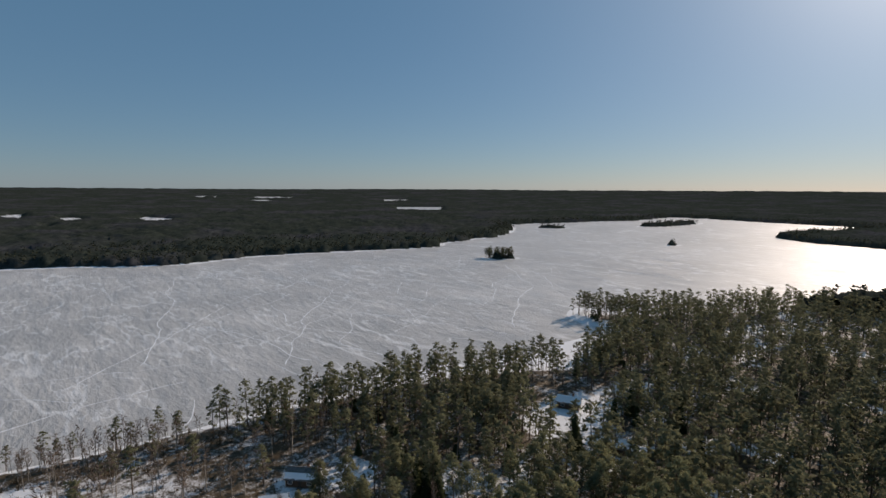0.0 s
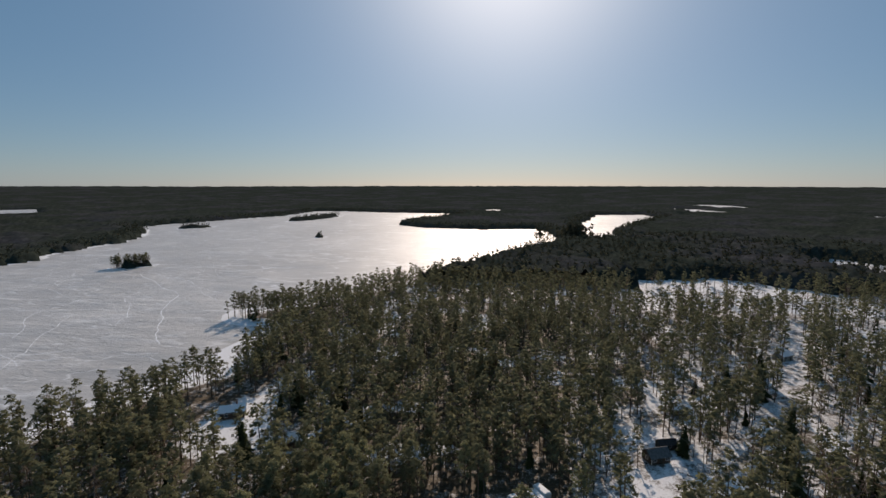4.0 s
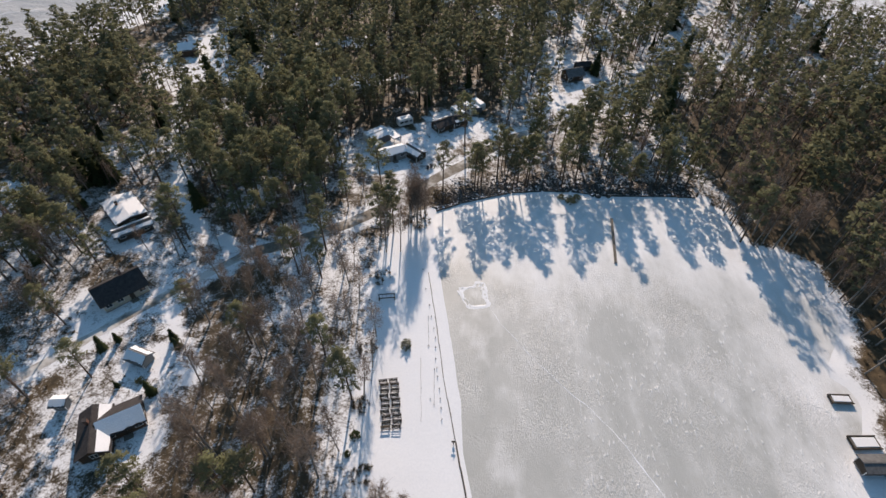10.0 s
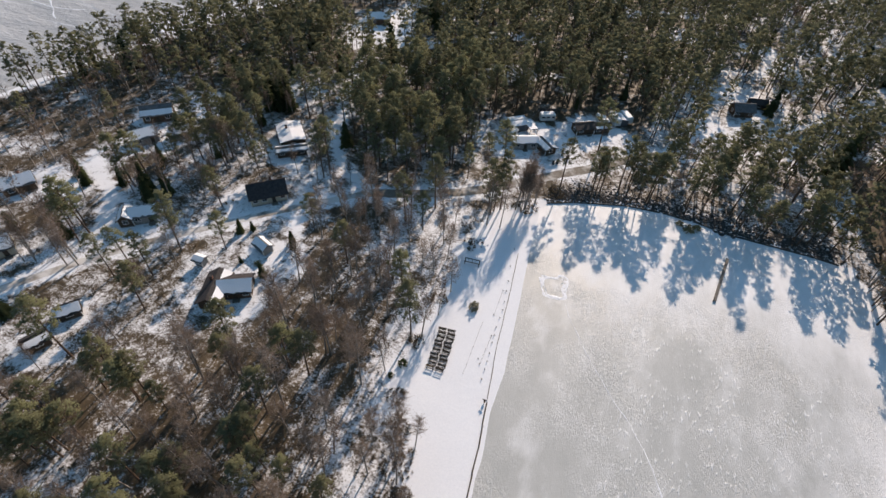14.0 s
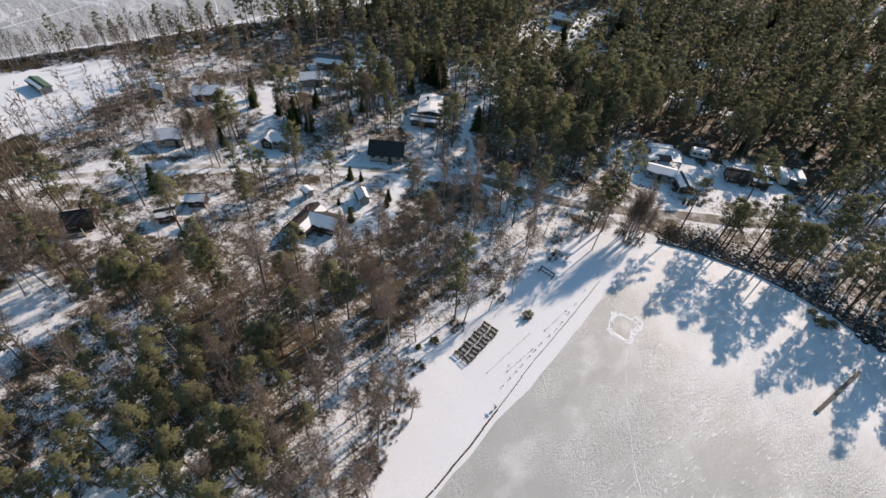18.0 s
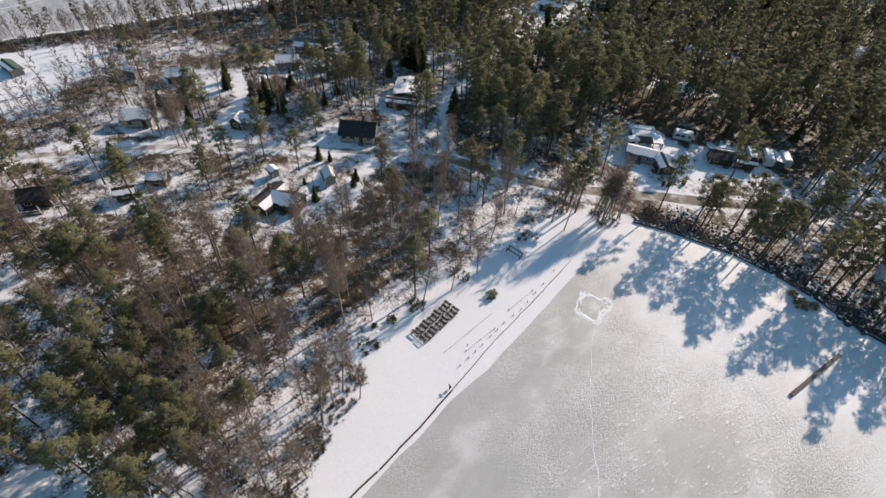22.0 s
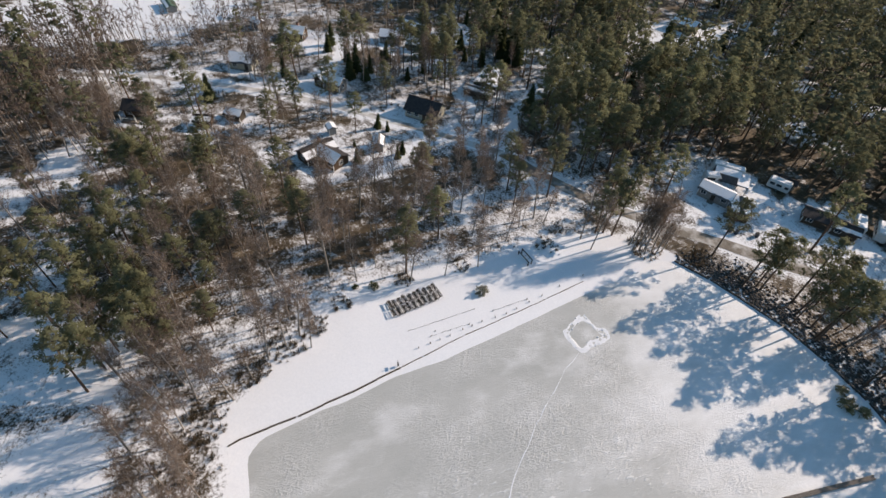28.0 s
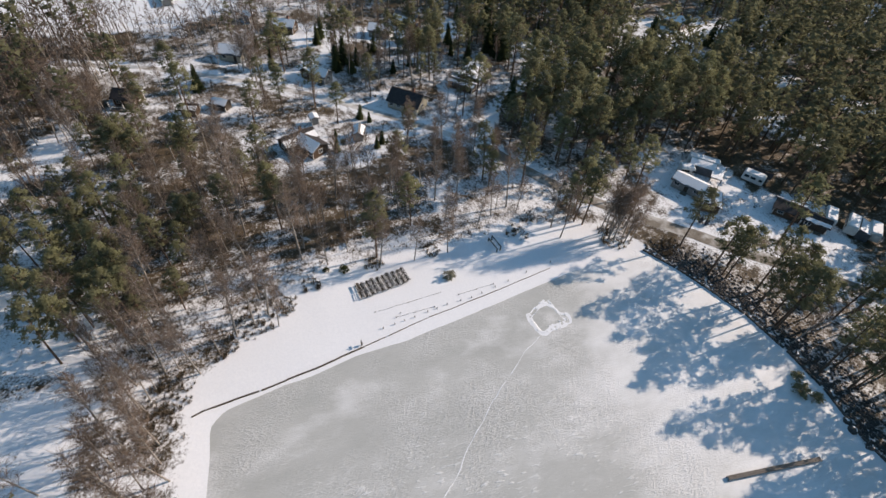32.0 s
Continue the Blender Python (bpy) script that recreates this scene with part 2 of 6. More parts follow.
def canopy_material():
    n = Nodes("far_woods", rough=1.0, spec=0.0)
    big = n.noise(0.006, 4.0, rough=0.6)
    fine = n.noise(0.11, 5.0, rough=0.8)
    # both tones cooled towards blue-grey: distance haze put into the base colour
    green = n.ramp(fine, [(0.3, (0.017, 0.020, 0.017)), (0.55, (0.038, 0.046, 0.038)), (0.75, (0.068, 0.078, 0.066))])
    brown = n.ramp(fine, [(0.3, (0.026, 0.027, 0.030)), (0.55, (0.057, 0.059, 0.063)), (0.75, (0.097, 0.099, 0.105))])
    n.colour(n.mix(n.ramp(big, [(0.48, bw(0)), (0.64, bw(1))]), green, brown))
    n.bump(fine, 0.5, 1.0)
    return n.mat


SNOW = snow_material("snow")
SNOW_ROOF = snow_material("roof_snow", (0.84, 0.85, 0.87), 0.04)
GROUND = ground_material()
POND = pond_material()
LAKE = lake_material()
ROAD = road_material()
LANE = road_material("snowy_lane", 0.34)
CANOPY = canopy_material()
NEEDLES = leaf_material("pine_needles", (0.152, 0.153, 0.094), (0.210, 0.212, 0.122), (0.268, 0.272, 0.146), 0.52)
SPRUCE = leaf_material("spruce_needles", (0.030, 0.040, 0.021), (0.065, 0.078, 0.036), (0.11, 0.122, 0.058), 0.35)
TWIGS = leaf_material("bare_twigs", (0.15, 0.113, 0.090), (0.235, 0.18, 0.145), (0.33, 0.265, 0.218), 0.42)
JUNIPER = leaf_material("juniper", (0.19, 0.185, 0.14), (0.30, 0.295, 0.23), (0.40, 0.39, 0.31), 0.4)
REED = leaf_material("dry_yellow_twigs", (0.16, 0.14, 0.08), (0.27, 0.24, 0.14), (0.38, 0.34, 0.21), 0.4)
SHRUB = leaf_material("dry_shrub", (0.07, 0.054, 0.038), (0.13, 0.102, 0.07), (0.21, 0.17, 0.12), 0.3)
BARK = wood_material("pine_bark", (0.07, 0.05, 0.038), (0.20, 0.125, 0.08), 2.5)
BIRCH = wood_material("birch_bark", (0.15, 0.13, 0.11), (0.44, 0.41, 0.37), 2.0, stretch=(1, 1, 2))
TIMBER = wood_material("weathered_timber", (0.10, 0.085, 0.07), (0.26, 0.23, 0.20), 4.0)
DARK_TIMBER = wood_material("dark_timber", (0.035, 0.028, 0.022), (0.10, 0.08, 0.06), 4.0)
BROWN_WALL = wood_material("brown_stained_boards", (0.06, 0.038, 0.025), (0.13, 0.085, 0.055), 3.0)
PALE_WALL = wood_material("pale_yellow_boards", (0.36, 0.33, 0.25), (0.52, 0.48, 0.38), 3.0)
GREY_WALL = wood_material("grey_boards", (0.20, 0.20, 0.19), (0.34, 0.33, 0.31), 3.0)
WHITE_TRIM = plain_material("white_trim", (0.70, 0.70, 0.68), 0.6, vary=0.1)
DARK_ROOF = plain_material("dark_roof_felt", (0.045, 0.040, 0.040), 0.85, vary=0.35, scale=1.5)
GREY_ROOF = plain_material("grey_roof_felt", (0.13, 0.13, 0.13), 0.8, vary=0.35, scale=1.5)
VAN_WHITE = plain_material("caravan_shell", (0.62, 0.62, 0.59), 0.4, vary=0.08)
VAN_DARK = plain_material("awning_canvas", (0.10, 0.11, 0.12), 0.8, vary=0.3)
RUBBER = plain_material("rubber", (0.03, 0.03, 0.03), 0.8)
GREEN_TARP = plain_material("green_tarpaulin", (0.08, 0.13, 0.09), 0.6, vary=0.3)
STONE = plain_material("granite", (0.22, 0.21, 0.20), 0.8, vary=0.4, scale=1.0)
DARK_STONE = plain_material("dark_granite", (0.075, 0.07, 0.066), 0.85, vary=0.5, scale=1.0)
BRICK = plain_material("chimney_brick", (0.20, 0.11, 0.085), 0.85, vary=0.3)
CAR_BLUE = plain_material("dark_car_paint", (0.03, 0.04, 0.06), 0.3, 0.2, vary=0.1, spec=0.5)
GLASS = Nodes("window_glass", rough=0.06, spec=0.6).colour((0.02, 0.024, 0.028)).mat

# ---- plan ----
POND_EDGE = [(15, 6), (10.2, 6.1), (8.2, 7.8), (7.4, 13), (6.1, 21.5), (4.6, 29), (4.4, 37.5), (3.2, 46), (2.2, 52), (0.9, 62),
             (-0.3, 70), (-1.8, 80), (-2.4, 87), (2, 90.5), (9, 93.5), (16.3, 95.7), (25, 97), (34, 97.2), (42, 96), (52, 96.6),
             (60, 97), (68.4, 96.6), (70.6, 91), (71, 81.3), (73, 77.8), (79.7, 77.3), (84, 73.4), (84.6, 62.7), (83.5, 57), (77, 49),
             (75, 45.5), (77.4, 43), (78, 39.5), (73, 31), (69, 28.5), (70, 24), (74.5, 23), (73.5, 17), (72, 8), (50, 3), (30, 4.5)]
LAKE_EDGE = [(-225, -75), (-192, -28), (-183, -6), (-178, 14), (-174, 34), (-171, 52), (-168, 80), (-161, 120), (-150, 160), (-132, 192), (-122, 205),
             (-128, 235), (-131, 260), (-128, 290), (-136, 284), (-160, 283), (-178, 292), (-172, 306), (-140, 330), (-100, 395),
             (-62, 460), (-32, 520), (8, 610), (46, 670), (66, 740), (58, 850), (35, 959), (-57, 929), (-198, 958), (-250, 1029),
             (-200, 1250), (-154, 1427)]
LAKE_FAR = [(-428, 1470), (-537, 1500), (-640, 1500), (-619, 1270), (-690, 1060), (-740, 860), (-680, 838), (-600, 735), (-560, 637),
            (-547, 513), (-516, 482), (-525, 409), (-560, 311), (-578, 233), (-563, 162), (-583, 114), (-619, 66), (-639, 15),
            (-660, -120), (-400, -300)]
BASIN = [(84, 765), (112, 900), (139, 1128), (213, 1421), (346, 1466), (351, 1338), (175, 951), (153, 826), (228, 786), (120, 745)]
FAR_WATERS = [[(-1420, 1080), (-1330, 1215), (-1620, 1480), (-1750, 1320)]]
ISLANDS = [(-379, 454, 22, 8, 55), (-612, 886, 34, 14, 52), (-492, 1180, 24, 115, -8), (-307, 757, 10, 5, 40), (-392, 446, 6, 3, 40)]
ROAD_LINE = [(110, 215), (88, 186), (62, 158), (37, 131), (19.7, 123.5), (12.2, 115.6), (5, 108.1), (-3.9, 100.3), (-11.2, 92.8), (-20.5, 84.0),
             (-31.2, 77), (-44.2, 71), (-57.3, 58.0), (-68.2, 46.1), (-77.8, 35.4), (-86.3, 24.3), (-93.5, 13.0), (-104, -6), (-112, -30)]
PATHS = [[(-68, 96), (-76, 110), (-84, 135), (-91, 155), (-100, 185)], [(164, 330), (141, 280), (113, 228), (90, 186)],
         [(-44, 71), (-60, 82), (-70, 95)], [(-86, 24), (-98, 40), (-118, 52)], [(-57, 58), (-47, 44), (-44, 40)]]
# snow blown on the pond: x, y, spread across and along, amount
DRIFTS = [(7.6, 50.5, 3.6, 9.5, 1.05), (11.8, 27.0, 2.8, 8.0, 0.75), (12.5, 57, 4, 5, 0.4), (7.2, 62, 4.5, 5, 0.45), (9.2, 38.5, 1.8, 5.0, 0.35), (15, 17, 2, 4, 0.3), (18, 45, 4, 9, 0.25), (16, 33, 2, 6, 0.25), (69.5, 23.5, 5, 5, 1.0), (74.5, 53, 5, 4, 0.5), (71, 42, 2.5, 6, 0.6),
          (79, 52, 2.5, 5, -0.7), (74.3, 37, 2.2, 3, -0.9), (25, 63, 6, 4, 0.35), (14, 70, 8, 4, 0.3), (47, 41, 12, 10, 0.15), (74, 20, 2, 3, -0.7)]
BEACH = [(4.5, 2), (1, 9), (-3, 12), (-10, 19), (-12, 30), (-12.5, 45), (-12.5, 58), (-13, 72), (-9, 84), (-2, 88), (3, 60), (6, 30), (9, 8)]
CLEARINGS = [(-93, 163, 13, 19), (-87, 104, 7, 8), (-68, 152, 8, 6), (-51, 178, 5, 9), (-14, 113, 15, 12), (3, 127, 13, 9), (42, 160, 9, 22), (52, 150, 12, 8),
             (225, 262, 62, 66), (-6, -21, 11, 6), (-34, -23, 4, 4), (-57, -34, 9, 6), (-68, -24, 11, 6), (-85, -9, 7, 6), (-152, -2, 18, 12), (-55, 29, 9, 7), (-67, 55, 8, 6), (-76, 79, 7, 7),
             (-117, 74, 8, 7), (-87, 37, 7, 6), (-54, 43, 5, 4), (-104, 17, 7, 6), (-121, 34, 7, 6), (-108, 65, 9, 7), (34, 142, 8, 8), (112, 240, 7, 16), (75, 300, 8, 10),
             (-111, 45, 7, 10), (-113, 58, 6, 6), (-112, 86, 9, 8), (-75, 5, 5, 4), (-76, 12, 4, 4), (-64, 33, 4, 4), (-71, 73, 5, 4), (-150, 4, 9, 10), (-152, -26, 22, 40)]


def ring(poly):
    return np.array(poly, float)


def signed(px, py, poly):
    """Distance to a closed outline, negative inside."""
    q = ring(poly)
    a, b = q, np.roll(q, -1, 0)
    best = np.full(px.shape, 1e18)
    inside = np.zeros(px.shape, bool)
    for (ax, ay), (bx, by) in zip(a, b):
        dx, dy = bx - ax, by - ay
        t = np.clip(((px - ax) * dx + (py - ay) * dy) / (dx * dx + dy * dy + 1e-12), 0, 1)
        best = np.minimum(best, (px - ax - t * dx) ** 2 + (py - ay - t * dy) ** 2)
        if ay != by:
            cross = ((ay > py) != (by > py)) & (px < dx * (py - ay) / dy + ax)
            inside ^= cross
    d = np.sqrt(best)
    return np.where(inside, -d, d)


def along(px, py, line):
    """Distance to an open line."""
    best = np.full(px.shape, 1e18)
    for (ax, ay), (bx, by) in zip(line[:-1], line[1:]):
        dx, dy = bx - ax, by - ay
        t = np.clip(((px - ax) * dx + (py - ay) * dy) / (dx * dx + dy * dy), 0, 1)
        best = np.minimum(best, (px - ax - t * dx) ** 2 + (py - ay - t * dy) ** 2)
    return np.sqrt(best)


_GRID = np.random.RandomState(5).rand(256, 256)


def lumps(px, py, size, octaves=3):
    """Smooth value noise, about -1 to 1."""
    total, amp, norm = np.zeros(np.shape(px)), 1.0, 0.0
    for k in range(octaves):
        u, v = px / size + 17.3 * k, py / size + 9.1 * k
        i, j = np.floor(u).astype(int), np.floor(v).astype(int)
        fu, fv = u - i, v - j
        fu, fv = fu * fu * (3 - 2 * fu), fv * fv * (3 - 2 * fv)
        g = lambda a, b: _GRID[(i + a) % 256, (j + b) % 256]  # noqa: E731
        total = total + amp * ((g(0, 0) * (1 - fu) + g(1, 0) * fu) * (1 - fv) + (g(0, 1) * (1 - fu) + g(1, 1) * fu) * fv)
        norm += amp
        amp, size = amp * 0.5, size * 0.5
    return (total / norm - 0.5) * 2


def shore(px, py):
    """Distance to the nearest water's edge, negative on the water, and which water."""
    d_pond = signed(px, py, POND_EDGE) + 0.5 * lumps(px, py, 7, 2) * (np.hypot(px - 40, py - 50) < 120)
    wob = lumps(px, py, 40, 3) * np.clip((np.hypot(px, py) - 120) / 120, 0, 1) * np.where(np.hypot(px, py) < 480, 2.5, 9.0)
    d_lake = signed(px, py, LAKE_EDGE + LAKE_FAR) + wob
    d_lake = np.minimum(d_lake, signed(px, py, BASIN) + wob * 0.7)
    for w in FAR_WATERS:
        d_lake = np.minimum(d_lake, signed(px, py, w) + wob)
    for cx, cy, rx, ry, turn in ISLANDS:
        c, s = math.cos(radians(turn)), math.sin(radians(turn))
        u, v = (px - cx) * c + (py - cy) * s, -(px - cx) * s + (py - cy) * c
        k = np.hypot(u / rx, v / ry)
        d_lake = np.maximum(d_lake, (1 - k) * min(rx, ry))
    return d_pond, d_lake


def height(px, py, cell=0.0):
    px, py = np.asarray(px, float), np.asarray(py, float)
    d_pond, d_lake = shore(px, py)
    d = np.minimum(d_pond, d_lake)
    z = np.clip(d / (3.5 + cell * 0.7), -1, 1) * 0.35
    inland = np.clip((d - 4) / 25, 0, 1)
    flat = np.clip((along(px, py, ROAD_LINE) - 3) / 8, 0, 1)
    z = z + inland * (0.35 + flat * (0.55 * lumps(px, py, 24, 3) + 0.14 * lumps(px, py, 5, 2)))
    r = np.hypot(px, py)
    far = np.clip((r - 2600) / 2250, 0, 1)
    z = z + far * (62 + 10 * lumps(px, py, 1500, 3))
    return z


def z_at(x, y):
    return float(height(np.array([x]), np.array([y]))[0])


def make_mesh(name, verts, faces, mat=None, smooth=False):
    me = bpy.data.meshes.new(name)
    me.from_pydata([tuple(v) for v in verts], [], [tuple(f) for f in faces])
    if mat:
        me.materials.append(mat)
    if smooth:
        me.polygons.foreach_set("use_smooth", [True] * len(me.polygons))
    me.update()
    return me


def tri_mesh(name, v, f, mat, smooth=False, normals=None):
    """Fast mesh from arrays of triangles or quads. normals: one for each vertex, so that a crown shades as one body."""
    v, f = np.asarray(v, np.float32), np.asarray(f, np.int32)
    me = bpy.data.meshes.new(name)
    me.vertices.add(len(v))
    me.vertices.foreach_set("co", v.ravel())
    n, k = f.shape
    me.loops.add(n * k)
    me.loops.foreach_set("vertex_index", f.ravel())
    me.polygons.add(n)
    me.polygons.foreach_set("loop_start", np.arange(0, n * k, k, dtype=np.int32))
    if smooth:
        me.polygons.foreach_set("use_smooth", np.ones(n, bool))
    me.materials.append(mat)
    me.update(calc_edges=True)
    me.validate()
    if normals is not None:
        at = me.attributes.new("custom_normal", "FLOAT_VECTOR", "POINT")
        at.data.foreach_set("vector", np.asarray(normals, np.float32).ravel())
    return me


def bodied(v, f, centres, share=0.7):
    """Turns each leaf outwards from its centre, and gives normals that lean from the leaf's own towards that."""
    v, f, centres = np.asarray(v, float), np.asarray(f, int).copy(), np.asarray(centres, float)
    mid = v[f].mean(1)
    own = np.cross(v[f[:, 1]] - v[f[:, 0]], v[f[:, 2]] - v[f[:, 0]])
    own /= np.linalg.norm(own, axis=1)[:, None] + 1e-9
    out = mid - centres
    out /= np.linalg.norm(out, axis=1)[:, None] + 1e-9
    back = (own * out).sum(1) < 0
    f[back] = f[back][:, ::-1]
    own[back] *= -1
    n = out * share + own * (1 - share)
    n /= np.linalg.norm(n, axis=1)[:, None] + 1e-9
    normals = np.zeros_like(v)
    for k in range(3):
        normals[f[:, k]] = n
    return f, normals


def part(name, bm, material, parent, label=""):
    """Links a bmesh or a mesh as one mesh object under a thing."""
    if isinstance(bm, bmesh.types.BMesh):
        me = bpy.data.meshes.new(name)
        bm.to_mesh(me)
        bm.free()
    else:
        me = bm
    if material and not me.materials:
        me.materials.append(material)
    ob = new(name, me)
    ob.parent = parent
    if label:
        tagged(ob, label)
    return ob


def empty(name, m, label, category, group="", kind=""):
    ob = new(name)
    ob.empty_display_size = 0.3
    ob.matrix_basis = m
    return tagged(ob, label, category, group, kind)


def box(bm, x0, y0, z0, x1, y1, z1, bevel=0.0):
    made = bmesh.ops.create_cube(bm, size=1.0, matrix=Matrix.LocRotScale(((x0 + x1) / 2, (y0 + y1) / 2, (z0 + z1) / 2), None, (abs(x1 - x0), abs(y1 - y0), abs(z1 - z0))))
    if bevel:
        edges = list({e for v in made["verts"] for e in v.link_edges})
        bmesh.ops.bevel(bm, geom=edges, offset=bevel, segments=1, affect="EDGES")
    return made


def boxes(*items, bevel=0.0):
    bm = bmesh.new()
    for it in items:
        box(bm, *it, bevel=bevel)
    return bm


# ---- ground, ice, road ----


def polar(r0, first, upto, grow, last, front, back, cx=20.0, cy=40.0):
    rs = [r0]
    step = first
    while rs[-1] < last:
        if rs[-1] > upto:
            step = max(first, rs[-1] * grow)
        rs.append(min(last, rs[-1] + step))
    ang = np.concatenate([np.arange(45, 215, front), np.arange(215, 405, back)])     # degrees from +x, round once
    r, a = np.meshgrid(rs, np.radians(ang), indexing="ij")
    x, y = cx + r * np.cos(a), cy + r * np.sin(a)
    nr, na = r.shape
    i, j = np.meshgrid(np.arange(nr - 1), np.arange(na), indexing="ij")
    k = (j + 1) % na
    quads = np.stack([i * na + j, (i + 1) * na + j, (i + 1) * na + k, i * na + k], -1).reshape(-1, 4)
    cell = np.gradient(np.array(rs))[:, None] * np.ones((1, na))
    return x.ravel(), y.ravel(), quads, cell.ravel()


def in_clearing(px, py):
    m = np.zeros(px.shape, bool)
    for cx, cy, rx, ry in CLEARINGS:
        k = np.hypot((px - cx) / rx, (py - cy) / ry) + 0.25 * lumps(px, py, 9, 2)
        m |= k < 1
    return m


def bareness(px, py):
    d_pond, d_lake = shore(px, py)
    cott = (px < -40) & (px > -170) & (py > -10) & (py < 105)
    b = np.where(cott, 0.58 + 0.14 * lumps(px, py, 12, 3), 0.58)
    # heather behind the beach, with the pines' ground shade darkened into it
    b = np.where((px < -19) & (px > -48) & (py < 78) & (py > -8), 0.66 + 0.10 * lumps(px, py, 14, 3), b)
    b = np.where((px < -13) & (px > -34) & (py > 52) & (py < 84), 0.47 + 0.12 * lumps(px, py, 9, 2), b)
    b = np.where((px < -12) & (px >= -20) & (py < 80) & (py > 10), 0.50 + 0.12 * lumps(px, py, 5, 2), b)
    b = np.where((px < -14) & (py < 10) & (px > -70), 0.65 + 0.14 * lumps(px, py, 16, 3), b)
    b = np.where((px >= -14) & (px < 90) & (py < 12), 0.56 + 0.10 * lumps(px, py, 12, 2), b)
    b = np.where((px < -62) & (py < -8), 0.70 + 0.1 * lumps(px, py, 15, 2), b)
    b = np.where(py > 100, 0.61 + 0.08 * lumps(px, py, 18, 2), b)
    b = np.where((py > 150) & (lumps(px, py, 17, 2) > 0.30), 0.34, b)
    # heather raised to darken this floor, in place of the dense wood's shade
    b = np.where((px > -60) & (px < 24) & (py > 124) & (py < 330) & (lumps(px, py, 17, 2) < 0.30), 0.76, b)
    b = np.where((px > 18) & (px < 95) & (py > 112) & (py < 200), 0.54 + 0.1 * lumps(px, py, 10, 2), b)
    b = np.where((px < -95) & (py > 48), 0.68, b)
    b = np.where((px > 74) & (py < 150), 0.84 + 0.1 * lumps(px, py, 12, 2), b)
    b = np.where(in_clearing(px, py), 0.40 + 0.14 * lumps(px, py, 6, 3), b)
    from_beach = signed(px, py, BEACH)
    ease = np.clip(from_beach / 2.6 + 0.25 * lumps(px, py, 3.5, 3), 0, 1)
    b = -0.15 + (b + 0.15) * (0.4 + 0.6 * ease)
    b = np.where(from_beach < 0, -0.5, b)
    ease = np.clip((np.minimum(d_pond, d_lake) - 0.8) / 5 + 0.3 * lumps(px, py, 3, 3), 0, 1)
    b = -0.1 + (b + 0.1) * (0.3 + 0.7 * ease)
    for p in PATHS:
        b = np.where(along(px, py, p) < (3.4 if p[0][1] > 300 else 1.6), 0.22, b)
    b = np.where(along(px, py, ROAD_LINE) < 3, 0.38, b)
    b = np.where(np.hypot((px + 152) / 22, (py + 20) / 42) < 1, 0.20 + 0.12 * lumps(px, py, 20, 3), b)
    meadow = np.hypot((px + 2) / 26, (py + 27) / 19) + 0.2 * lumps(px, py, 9, 2)
    b = np.where(meadow < 1, 0.22 + 0.45 * np.clip(lumps(px, py, 6, 3), 0, 1), b)
    b = np.where((d_pond > 0.5) & (d_pond < 9) & (py > 88), 0.60, b)
    shelf = (px < -145) & (py > -25) & (py < 60) & (d_lake < 14)
    b = np.where(shelf, 0.70 + 0.15 * lumps(px, py, 6, 2), b)
    b = np.where((np.minimum(d_pond, d_lake) < 1.5), -0.2, b)
    b = np.where(np.hypot(px, py) > 500, 0.45, b)
    field = np.hypot((px - 225) / 62, (py - 262) / 66) < 1
    b = np.where((px > 60) & (px < 260) & (py > 190), 0.50, b)
    b = np.where((px > 85) & (px < 240) & (py > 350) & (py < 480), 0.38, b)
    return np.where(field, 0.46, b)


